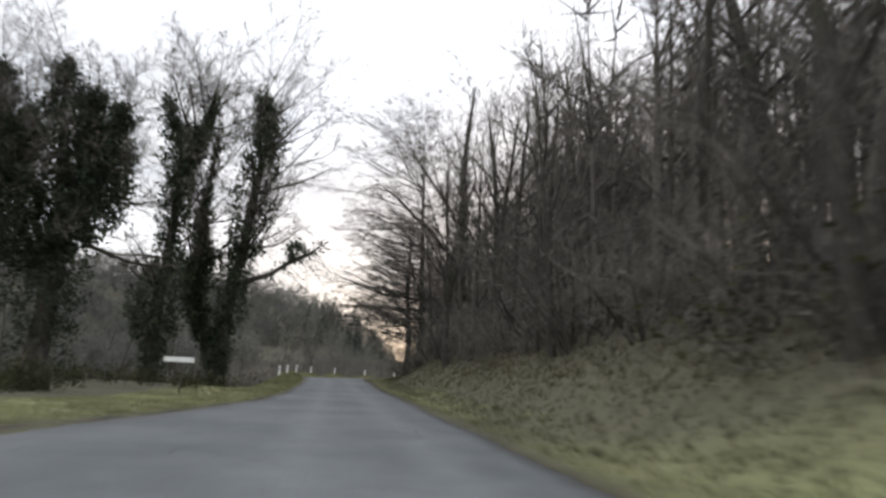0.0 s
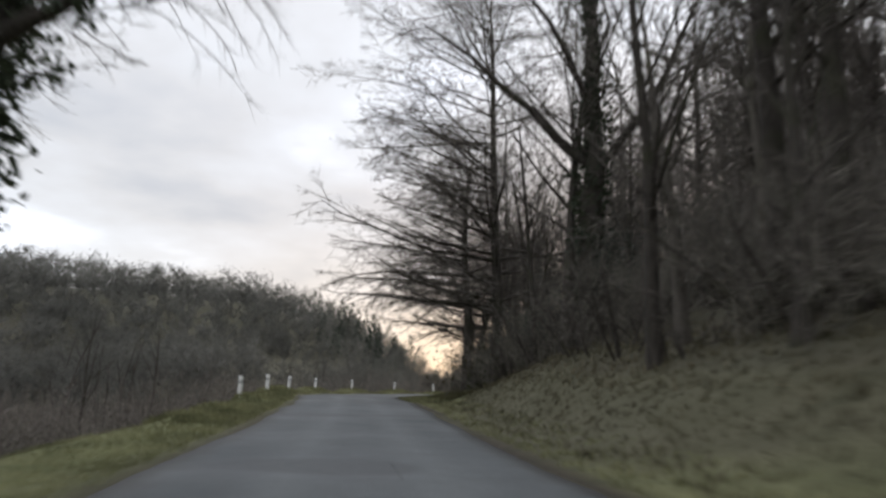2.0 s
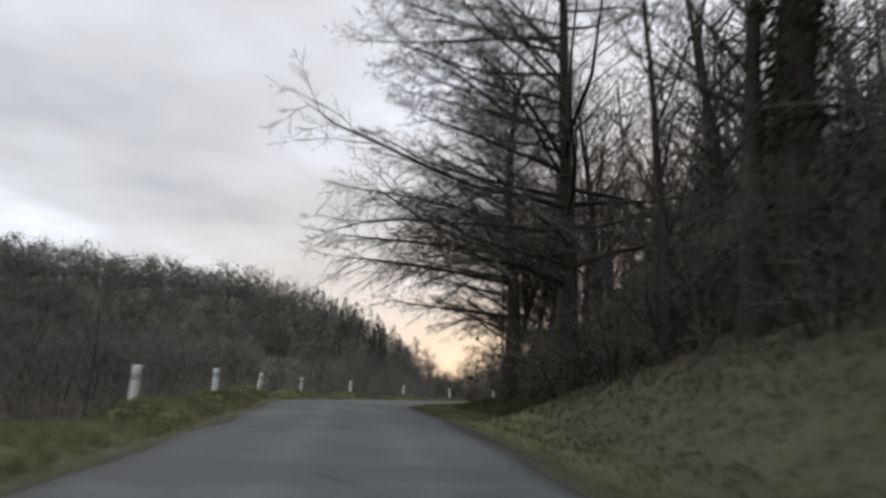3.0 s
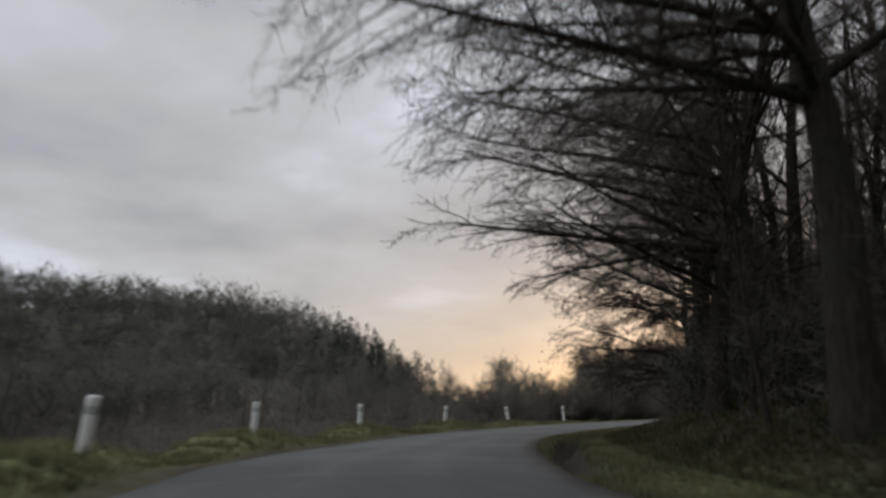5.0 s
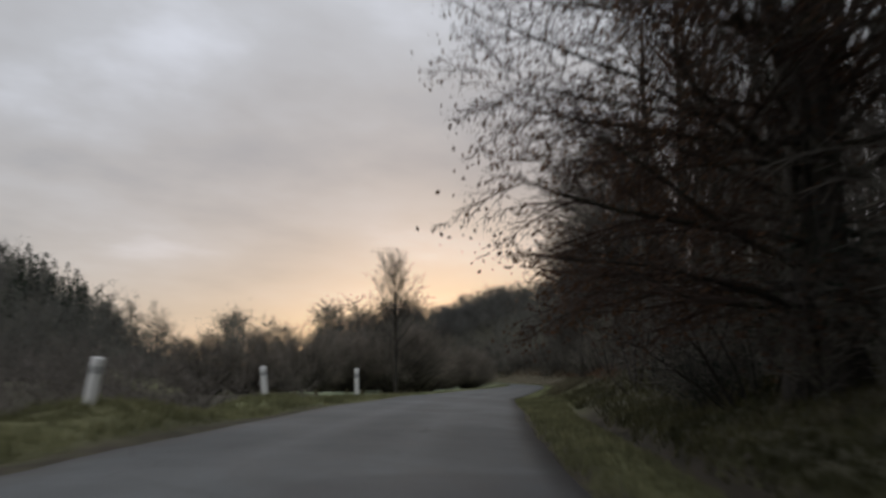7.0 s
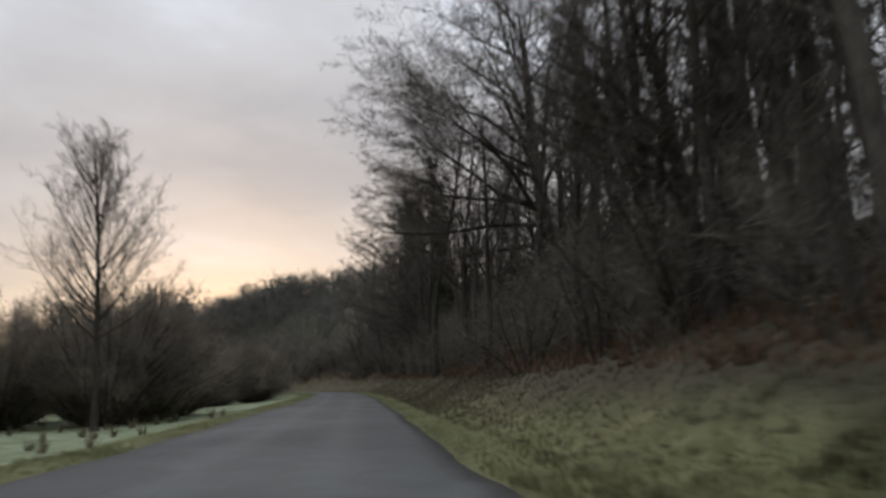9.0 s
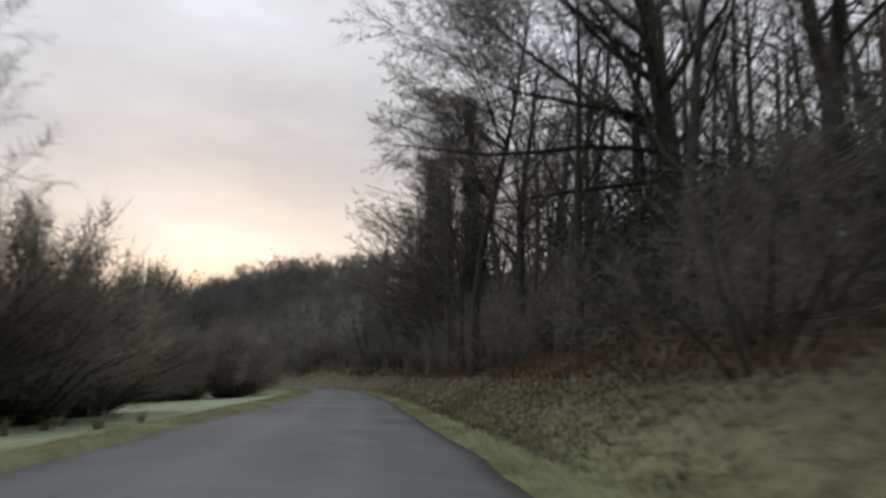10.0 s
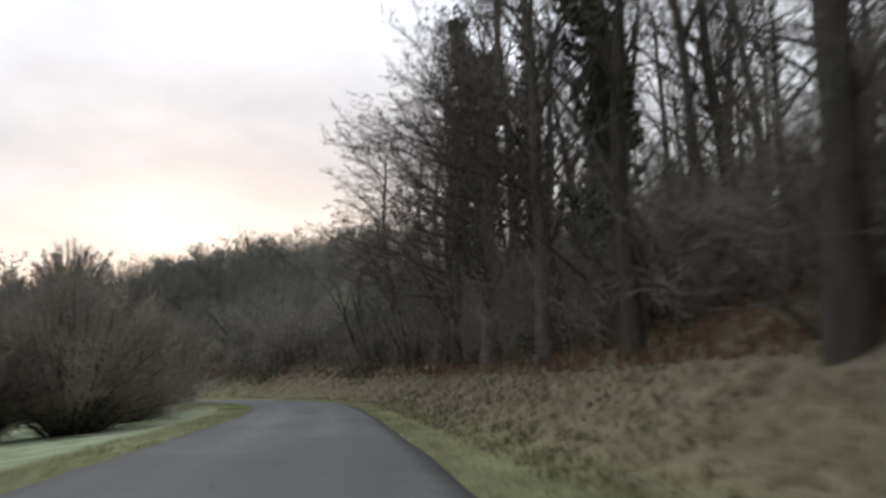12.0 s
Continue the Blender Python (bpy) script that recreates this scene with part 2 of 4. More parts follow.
# ---- lie of the land ----
EDGES = ((-1.8, -60, 3.0, -60), (-1.8, -20, 3.0, -20), (-1.8, 10, 3.0, 10), (-1.8, 30, 3.3, 30), (-1.8, 50, 3.55, 50), (-1.8, 63, 4.0, 63), (-2.0, 74, 4.2, 74),
         (-2.5, 82, 4.2, 82), (-2.4, 89, 4.5, 88), (-1.0, 95, 5.6, 93.6), (2.1, 103.2, 7.5, 100.5), (5.6, 110.2, 10.8, 107.2), (13.4, 122.4, 18.7, 119),
         (21.3, 133.6, 26, 130), (26, 139.2, 30.6, 135.6), (35.6, 150.45, 39.95, 147.05), (49.85, 167.1, 53.8, 163.95), (64.85, 186.1, 68.65, 183.6), (69.5, 195, 74.8, 194),
         (71, 204, 76.4, 205), (68, 212, 72.5, 215), (60, 220, 63, 224.5), (54, 229, 59, 231), (49, 240, 54.5, 241), (48, 252, 53.5, 251), (53, 275, 58, 273),
         (62, 310, 67, 308), (80, 360, 85, 358), (112, 450, 117, 448), (200, 700, 205, 698))
CENTRE = tuple(((a + c) / 2, (b + d) / 2) for a, b, c, d in EDGES)


def smooth_line(points, step):
    """A curve through the points, one point every step metres."""
    p = np.array(points, dtype=float)
    p = np.vstack([2 * p[0] - p[1], p, 2 * p[-1] - p[-2]])
    dense = []
    for a, b, c, d in zip(p, p[1:], p[2:], p[3:]):
        for u in np.linspace(0, 1, 24, endpoint=False):
            dense.append(0.5 * (2 * b + (c - a) * u + (2 * a - 5 * b + 4 * c - d) * u * u + (3 * b - a - 3 * c + d) * u ** 3))
    dense.append(p[-2])
    dense = np.array(dense)
    run = np.concatenate([[0], np.cumsum(np.hypot(*np.diff(dense, axis=0).T))])
    s = np.arange(0, run[-1], step)
    return np.stack([np.interp(s, run, dense[:, 0]), np.interp(s, run, dense[:, 1])], 1)


LINE = smooth_line(CENTRE, 1.0)
ALONG = np.gradient(LINE, axis=0)
ALONG /= np.linalg.norm(ALONG, axis=1)[:, None]
SIDE = np.stack([ALONG[:, 1], -ALONG[:, 0]], 1)      # to the right of the road


RUN = np.array([np.argmin((LINE[:, 0] - x) ** 2 + (LINE[:, 1] - y) ** 2) for x, y in CENTRE], dtype=float)
HALVES = np.array([math.hypot(a - c, b - d) / 2 for a, b, c, d in EDGES])


def half_width(s):
    return np.interp(s, RUN, HALVES)


def lay_by(s):
    """How far the asphalt reaches past the lane on its left, at the mouth of a lay-by."""
    return np.interp(s, [0, 35, 58, 64, 71.7, 77.5, 85.7, 96], [0, 0, 9, 5.2, 2.9, 1.7, .5, 0])


def rise_of(s):
    """The gentle ups and downs of the lane."""
    return np.interp(s, [60, 100, 113, 132, 148, 157, 185, 205, 400], [0, -.04, -.05, .13, .12, .08, .08, 0, 0])


def road_place(x, y):
    """The run along the road and the distance to its right of points (arrays)."""
    x, y = np.atleast_1d(np.asarray(x, float)), np.atleast_1d(np.asarray(y, float))
    s, d = np.empty(x.shape), np.empty(x.shape)
    for i in range(0, len(x), 4000):
        dx, dy = x[i:i + 4000, None] - LINE[:, 0], y[i:i + 4000, None] - LINE[:, 1]
        k = np.argmin(dx * dx + dy * dy, axis=1)
        rows = np.arange(len(k))
        off = dx[rows, k] * SIDE[k, 0] + dy[rows, k] * SIDE[k, 1]
        s[i:i + 4000] = k
        d[i:i + 4000] = np.sign(off) * np.hypot(dx[rows, k], dy[rows, k])
    return s, d


def on_road(s, d):
    """World x, y at a run s along the road and d to its right."""
    k = min(max(int(s), 0), len(LINE) - 2)
    u = s - k
    p = LINE[k] * (1 - u) + LINE[k + 1] * u
    return p[0] + SIDE[k, 0] * d, p[1] + SIDE[k, 1] * d


noise_seed = np.random.RandomState(7)
WAVES = [(noise_seed.uniform(-1, 1, 2) * f, noise_seed.uniform(0, 6.28), a) for f, a in
         ((2.2, 0.03), (1.6, 0.04), (1.1, 0.06), (0.7, 0.08), (0.45, 0.12), (0.3, 0.16), (0.17, 0.3), (0.1, 0.45), (0.05, 0.9), (0.03, 1.5))]


def ripple(x, y, lo=0, hi=10):
    return sum(a * np.sin(k[0] * x + k[1] * y + ph) for k, ph, a in WAVES[lo:hi])


POST_RUN = (118, 128, 138, 147, 155, 164, 174, 184, 193, 203)


def ditch_at(s):
    """How far the ditch lies from the edge of the asphalt, and how fully it is cut."""
    return np.interp(s, [148, 157, 161, 166, 170, 182, 190], [.55, .8, .95, 1.55, 1.95, 2.05, 2.4]), np.interp(s, [146, 154, 184, 192], [0, 1, 1, 0])


def height(x, y):
    x, y = np.atleast_1d(np.asarray(x, float)), np.atleast_1d(np.asarray(y, float))
    s, d = road_place(x, y)
    half = half_width(s)
    er, el = d - half, -d - half - lay_by(s)
    # right-hand bank and hillside
    right = np.interp(er, [-.45, .1, 1.4, 2.4, 4.0, 5.8, 10, 27, 57, 107, 180, 300], [-.07, .0, .08, .40, 1.3, 2.2, 3.7, 9.5, 18, 27, 34, 36])
    low = np.interp(er, [-.45, .1, 1.4, 2.6, 4.0, 5.8, 10, 27, 57, 107, 180, 300], [-.07, .0, .05, .12, .5, 1.0, 2.4, 8.5, 17.5, 27, 34, 36])
    flat_ = np.interp(s, [128, 142, 186, 200], [0, 1, 1, 0])
    right = right * (1 - flat_) + low * flat_
    line, cut = ditch_at(s)
    ditch = cut * np.exp(-((er - line) / 0.42) ** 4) * .7
    # left-hand verge, brow and valley
    brow = np.interp(s, [110, 122, 134, 147, 156, 178, 190, 200], [0.05, .25, .38, .50, .48, .38, .2, .05])
    brow = brow * (.58 + .56 * np.cos(2 * math.pi * np.interp(s, POST_RUN, range(len(POST_RUN)))))    # a hump at each post
    drop = np.interp(s, [95, 118, 186, 203], [0, 1, 1, 0])
    a = np.interp(el, [.2, .7, 1.5, 3.0], [0, .4, 1, 1]) * brow + np.interp(el, [-.45, .1], [-.07, 0])
    valley = np.interp(el, [2.5, 3.7, 10, 26, 56], [0, 1.1, 3.3, 5.2, 5.7]) * drop
    meadow = np.interp(el, [.6, 3, 9, 37], [0, .35, .7, 1.0]) * (1 - drop) * np.interp(s, [95, 110], [0.2, 1])
    left = a - valley - meadow
    z = np.where(d > 0, right - ditch, left) + rise_of(s) * np.clip(1 - (np.abs(d) - 4) / 12, 0, 1)
    # hills over the valley
    r, az = np.hypot(x - 5, y - 95), np.degrees(np.arctan2(-(x - 5), y - 95))
    crest = np.interp(az, [-60, -22, -14, -10, -6, -2, 3, 10, 20, 40, 75, 110, 150], [0, .5, 3, 6, 10, 16, 26, 39, 43, 44, 33, 12, 0])
    far = np.clip((r - 95) / 210, 0, 1)
    far = far * far * (3 - 2 * far)
    z = z + np.where(d < 0, crest * far * np.clip((-d - 25) / 60, 0, 1), 0)
    rough_amp = np.clip((np.maximum(er, el) - .1) / 3.0, 0, 1)
    z = z + ripple(x, y, 0, 5) * rough_amp * 0.3 + ripple(x, y, 5, 8) * np.clip((np.abs(d) - 4) / 12, 0, 1) + ripple(x, y, 8, 10) * np.clip((np.abs(d) - 40) / 80, 0, 1) * 1.6
    return z


def ground_z(x, y):
    return float(height([x], [y])[0])


def axis(lo, hi, step, reach):
    mid = list(np.arange(lo, hi + step / 2, step))
    down, up_ = [lo], [mid[-1]]
    grow_by = step
    while down[-1] > -reach or up_[-1] < reach:
        grow_by *= 1.13
        down.append(down[-1] - grow_by)
        up_.append(up_[-1] + grow_by)
    return np.array(down[:0:-1] + mid + up_[1:])


def build_ground():
    gx, gy = axis(-12, 72, 0.6, 2600), axis(-4, 206, 0.6, 2600)
    X, Y = np.meshgrid(gx, gy)
    x, y = X.ravel(), Y.ravel()
    z = height(x, y)
    s, d = road_place(x, y)
    nx, ny = len(gx), len(gy)
    i = np.arange(nx * ny).reshape(ny, nx)
    quads = np.stack([i[:-1, :-1], i[:-1, 1:], i[1:, 1:], i[1:, :-1]], -1).reshape(-1, 4)
    me = bpy.data.meshes.new("ground")
    me.vertices.add(len(x))
    me.vertices.foreach_set("co", np.stack([x, y, z], 1).astype(np.float32).ravel())
    me.loops.add(quads.size)
    me.loops.foreach_set("vertex_index", quads.astype(np.int32).ravel())
    me.polygons.add(len(quads))
    me.polygons.foreach_set("loop_start", np.arange(0, quads.size, 4, dtype=np.int32))
    me.polygons.foreach_set("use_smooth", np.ones(len(quads), dtype=bool))
    me.update(calc_edges=True)
    wob = ripple(x, y, 4, 8) * 3
    half = half_width(s)
    er, el = d - half, -d - half - lay_by(s)
    litter = np.clip((er - 1.1 + wob) / 1.8, 0, 1) * np.where(er > 4.6, 1, np.interp(s, [130, 140, 180, 200], [.86, .95, .95, 1])) + np.clip((el - 2.9 + wob * .3) / .8, 0, 1) * np.interp(s, [100, 116, 190, 200], [0, 1, 1, 0])
    litter = np.maximum(litter, np.clip((-d - 10 - np.interp(s, [60, 80], [8, 0])) / 3, 0, 1) * np.interp(s, [85, 110], [1, 0]))
    litter = np.maximum(litter, np.clip((np.abs(d) - 34) / 10, 0, 1))
    litter = np.maximum(litter, np.clip((el - 4.3 + wob * .3) / .8, 0, 1) * np.interp(s, [68, 76, 104, 112], [0, 1, 1, 0]))
    frost = np.clip((el - np.interp(s, [208, 218], [1.5, .5]) + wob * 0.5) / np.interp(s, [208, 218], [.9, 2.0]), 0, 1) * np.interp(s, [193, 201], [0, 1]) * np.clip((27 + d) / 6, 0, 1)
    line, cut = ditch_at(s)
    mud = cut * np.exp(-((er - line - .1) / 0.68) ** 4) * 1.5 + np.exp(-((np.maximum(er, el) - .12) / np.interp(s, [180, 200], [.5, .2])) ** 2) * np.interp(s, [180, 200], [1.0, .2])
    straw = np.clip((er - .6 + wob * .5) / 1.0, 0, 1) * np.clip((7.4 + wob - er) / 2.5, 0, 1) * np.interp(s, [196, 210, 238, 330, 345], [0, .4, 1, 1, 0])
    frost = frost * np.where(s < 213, np.clip((8.5 - el + wob * .4) / 1.5, 0, 1), 1)
    litter = np.maximum(litter, np.clip((el - 7.5 + wob * .4) / 1.5, 0, 1) * np.interp(s, [180, 186, 208, 216], [0, 1, 1, 0]))
    layer = me.color_attributes.new("cover", "FLOAT_COLOR", "POINT")
    layer.data.foreach_set("color", np.stack([np.clip(litter - frost, 0, 1), frost, np.clip(mud, 0, 1), straw], 1).astype(np.float32).ravel())
    me.materials.append(GROUND)
    tagged(new("ground", me), "rolling valley ground with grass verges and leaf litter", "ground", kind="structure")


def build_road():
    """Worn lane with uneven edges, a slight camber and real thickness."""
    rng = np.random.RandomState(3)
    line = smooth_line(CENTRE[:-4], 0.5)
    along = np.gradient(line, axis=0)
    along /= np.linalg.norm(along, axis=1)[:, None]
    side = np.stack([along[:, 1], -along[:, 0]], 1)
    n = len(line)

    def edge_noise():
        e = rng.normal(0, 1, n)
        k = np.ones(9) / 9
        return np.convolve(e, k, "same") * 0.16 + np.convolve(e, np.ones(3) / 3, "same") * 0.03
    run = np.arange(n) * 0.5
    wl, wr = half_width(run) + lay_by(run) + edge_noise(), half_width(run) + edge_noise()
    rise = rise_of(run)
    fr = (-1.0, -0.999, -0.86, -0.72, -0.4, 0.0, 0.4, 0.72, 0.86, 0.999, 1.0)
    verts, faces = [], []
    for i in range(n):
        for j, f in enumerate(fr):
            w = wl[i] if f < 0 else wr[i]
            zc = rise[i] + 0.05 * (1 - min(abs(f) * w / 2.8, 1.0) ** 2) + (-0.09 if j in (0, 10) else 0.015)
            verts.append((line[i, 0] + side[i, 0] * f * w, line[i, 1] + side[i, 1] * f * w, zc))
    m = len(fr)
    for i in range(n - 1):
        for j in range(m - 1):
            a = i * m + j
            faces.append((a, a + 1, a + m + 1, a + m))
    me = mesh_of("road", verts, faces, ASPHALT, smooth=True)
    lane = me.color_attributes.new("lane", "FLOAT_COLOR", "POINT")
    lane.data.foreach_set("color", [v for i in range(n) for f in fr for v in ((f * (wl[i] if f < 0 else wr[i]) + 4) / 8, run[i] / 100, min((1 - abs(f)) * 2.6, 1), 1)])
    tagged(new("road", me), "narrow worn grey asphalt country lane with crumbling edges", "road", kind="structure")


build_ground()
build_road()


# ---- trees ----
def frame_of(d):
    a = Vector((0, 0, 1)) if abs(d.z) < 0.9 else Vector((1, 0, 0))
    u = d.cross(a).normalized()
    return u, d.cross(u)


def tube(store, pts, radii, sides):
    """A tapering limb along pts, closed in a point at its tip."""
    V, F = store
    base = len(V)
    last = len(pts) - 1
    for i, (p, r) in enumerate(zip(pts, radii)):
        if i == last:
            V.append(tuple(p))
            break
        d = (pts[min(i + 1, last)] - pts[max(i - 1, 0)]).normalized()
        u, v = frame_of(d)
        for k in range(sides):
            a = 2 * math.pi * k / sides
            V.append(tuple(p + (u * math.cos(a) + v * math.sin(a)) * r))
    for i in range(last - 1):
        for k in range(sides):
            a, b = base + i * sides + k, base + i * sides + (k + 1) % sides
            F.append((a, b, b + sides, a + sides))
    tip = base + last * sides
    for k in range(sides):
        F.append((base + (last - 1) * sides + k, base + (last - 1) * sides + (k + 1) % sides, tip))


def sliver(store, p, d, length, width, rng):
    """A hair-fine twig: one pointed blade of wood."""
    V, F = store
    u, v = frame_of(d)
    a = rng.uniform(0, 3.1416)
    o = (u * math.cos(a) + v * math.sin(a)) * (width / 2)
    n = len(V)
    V.extend((tuple(p - o), tuple(p + o), tuple(p + d * length)))
    F.append((n, n + 1, n + 2))


def wander(p, d, length, segs, jitter, lift, rng):
    pts, step = [p.copy()], length / segs
    d = d.normalized()
    for _ in range(segs):
        d = (d + Vector((rng.gauss(0, jitter), rng.gauss(0, jitter), rng.gauss(0, jitter) + lift))).normalized()
        p = p + d * step
        pts.append(p)
    return pts


def along_at(pts, f):
    x = f * (len(pts) - 1)
    i = min(int(x), len(pts) - 2)
    return pts[i].lerp(pts[i + 1], x - i), (pts[i + 1] - pts[i]).normalized()


def aside(d, angle, rng, flat=0.0):
    """A direction at an angle from d, turned at random; flat keeps it level."""
    u, v = frame_of(d)
    a = rng.uniform(0, 2 * math.pi)
    o = (u * math.cos(a) + v * math.sin(a))
    if flat:
        o.z *= 1 - flat
    r = radians(angle)
    return (d * math.cos(r) + o.normalized() * math.sin(r)).normalized()


def beside(e, angle, side, rng, level):
    """A direction at an angle from e, to one side of it: near the level plane through e, or all round."""
    if not level:
        return aside(e, angle, rng)
    n = e.cross(Vector((0, 0, 1)))
    n = n.normalized() if n.length > .2 else Vector((1, 0, 0))
    roll, r = rng.gauss(0, .45), radians(angle)
    n = n * math.cos(roll) * side + Vector((0, 0, 1)) * math.sin(roll)
    return (e * math.cos(r) + n * math.sin(r)).normalized()


def bough_out(wood, spray, tips, p, d, length, r, rng, lift, droop, sprays, twigs, fine, jitter, twig_r):
    """A limb with its branches, twigs and hair-fine ends, which narrow towards its tip as a feather does."""
    limb = wander(p, d, length, 6, jitter, lift, rng)
    plain = twigs < 8
    tube(wood, [limb[0], limb[2], limb[4], limb[6]] if plain else limb, [r, r * .74, r * .48, 0] if plain else [r * (1 - 0.14 * i) for i in range(6)] + [0], 5)
    for j in range(sprays):
        g = 0.12 + 0.86 * (j + rng.random()) / sprays
        q, e = along_at(limb, min(g, 0.99))
        side = 1 if j % 2 else -1
        bd = beside(e, rng.uniform(30, 58), side, rng, droop)
        bl = length * .5 * (.55 + 1.1 * g) * (1.2 - g) * rng.uniform(.75, 1.2)
        br = max(r * 0.36 * (1 - 0.55 * g), 0.009)
        bough = wander(q, bd, bl, 4, jitter * 1.2, lift * 0.6 - droop, rng)
        if plain:
            tube(spray, [bough[0], bough[2], bough[4]], [br, br * .6, 0], 3)
        else:
            tube(spray, bough, [br, br * .8, br * .6, br * .4, 0], 3)
        for k in range(twigs):
            h = 0.1 + 0.88 * (k + rng.random()) / twigs
            tq, te = along_at(bough, min(h, 0.99))
            td = beside(te, rng.uniform(24, 52), 1 if k % 2 else -1, rng, droop)
            tl = min(max(bl * .5 * (1.25 - h) * rng.uniform(.7, 1.2), 0.3), 1.15)
            tw = wander(tq, td, tl, 2, jitter * 1.6, lift * 0.5 - droop * 1.5, rng)
            tube(spray, [tw[0], tw[2]] if plain else tw, [twig_r, 0] if plain else [twig_r, twig_r * .7, 0], 3)
            tips.append(tw[-1])
            for _ in range(fine):
                v = rng.uniform(0.08, 0.96)
                fq, fe = along_at(tw, v)
                fd = (aside(fe, rng.uniform(18, 50), rng) + Vector((0, 0, lift - droop * 2.5))).normalized()
                fl = tl * rng.uniform(0.35, 0.75) * (1.2 - v * .6)
                sliver(spray, fq, fd, fl, twig_r * 1.35, rng)
                tips.append(fq + fd * fl)
    return limb


def whips(spray, limb, count, rng):
    """Long thin shoots that hang from the outer part of a bough."""
    for _ in range(count):
        q, e = along_at(limb, rng.uniform(.4, .99))
        drop = wander(q, e * .7 + Vector((rng.gauss(0, .3), rng.gauss(0, .3), -.5)), rng.uniform(1.2, 3.0), 6, .1, -.14, rng)
        tube(spray, drop, [.016, .014, .012, .010, .008, .006, 0], 3)
        for _ in range(16):
            tq, te = along_at(drop, rng.uniform(.1, .98))
            sliver(spray, tq, aside(te, rng.uniform(20, 50), rng), rng.uniform(.2, .6), .012, rng)


def grow_tree(seed, tall, girth, limbs, first, limb_angle, limb_len, lift, droop=0.0, lean=(0, 0), toward=None, reach=1.0, taper=.5, fade=.45,
              sprays=6, twigs=6, fine=3, top=0.8, jitter=0.07, twig_r=0.012, boughs=(), hang=0):
    """Wood (trunk and limbs) and spray (branches and twigs) of a bare tree of that height."""
    rng = random.Random(seed)
    wood, spray, tips = ([], []), ([], []), []
    trunk = wander(Vector((0, 0, -0.4)), Vector((lean[0], lean[1], 1)), tall * top, 9, jitter * 0.55, 0.02, rng)
    tube(wood, trunk, [girth * (1.45 if i == 0 else 1.0) * (1 - 0.82 * (i / 9) ** 0.9) for i in range(10)], 9)
    for k in range(limbs):
        f = first + (0.98 - first) * ((k + rng.random() * 0.8) / limbs)
        p, d = along_at(trunk, f)
        rise = (f - first) / (1 - first)
        ld = aside(d, limb_angle * (1 - fade * rise) * rng.uniform(0.8, 1.15), rng)
        ll = tall * limb_len * (1 - taper * rise) * rng.uniform(0.7, 1.2)
        if toward is not None and rng.random() < 0.68:
            ld = (ld + Vector((*toward, 0)) * 1.1).normalized()
            ll *= reach
        lr = max(girth * (1 - 0.8 * f) * rng.uniform(0.28, 0.46), 0.03)
        bough_out(wood, spray, tips, p, ld, ll, lr, rng, lift, droop, sprays, twigs, fine, jitter, twig_r)
    for up_, d, ll, lr in boughs:
        p, _ = along_at(trunk, up_ / (tall * top))
        limb = bough_out(wood, spray, tips, p, Vector(d), ll, lr, rng, 0.0, droop, sprays + 4, twigs, fine, jitter * .3, twig_r)
        whips(spray, limb, hang, rng)
    return wood, spray, tips


def leaf_cloud(places, size, spread, per, seed):
    """Small folded leaves scattered round places: an array of triangles."""
    rng = np.random.RandomState(seed)
    c = np.repeat(np.array(places, dtype=float), per, axis=0)
    n = len(c)
    c += rng.normal(0, spread, c.shape)
    a = rng.normal(0, 1, (n, 3))
    a /= np.linalg.norm(a, axis=1)[:, None]
    b = np.cross(a, rng.normal(0, 1, (n, 3)))
    b /= np.linalg.norm(b, axis=1)[:, None]
    f = np.cross(a, b)
    s = size * rng.uniform(0.6, 1.3, (n, 1))
    tip, back, l, r = c + a * s, c - a * s * 0.6, c + b * s * 0.55 + f * s * 0.25, c - b * s * 0.55 + f * s * 0.25
    return np.concatenate([np.stack([back, l, tip], 1), np.stack([back, tip, r], 1)])


class Kind:
    """A tree to copy: the meshes of its parts, with the label that its copies take."""

    def __init__(self, name, label, category, meshes):
        self.name, self.label, self.category, self.meshes = name, label, category, meshes

    def plant(self, x, y, turn=0.0, scale=1.0, sink=0.0, label="", group="", tilt=(0, 0), z=None):
        root = new(self.name)
        root.empty_display_size = 0.3
        root.matrix_world = pose(x, y, (ground_z(x, y) if z is None else z) - sink, tilt[0], tilt[1], turn) @ Matrix.Scale(scale, 4)
        for name, me, text in self.meshes:
            child(name, me, root, text)
        return tagged(root, label or self.label, self.category, group)


def tree_kind(name, label, seed, bark=None, twig=None, leaves=None, **how):
    wood, spray, tips = grow_tree(seed, **how)
    meshes = [("trunk", mesh_of("trunk", *wood, bark or BARK, smooth=True), ""),
              ("crown", mesh_of("crown", *spray, twig or TWIG), "bare twiggy crown")]
    if leaves:
        mat, size, spread, per, text = leaves
        meshes.append(("leaves", triangles("leaves", leaf_cloud(tips[::2], size, spread, per, seed), mat), text))
    return Kind(name, label, "tree", meshes)


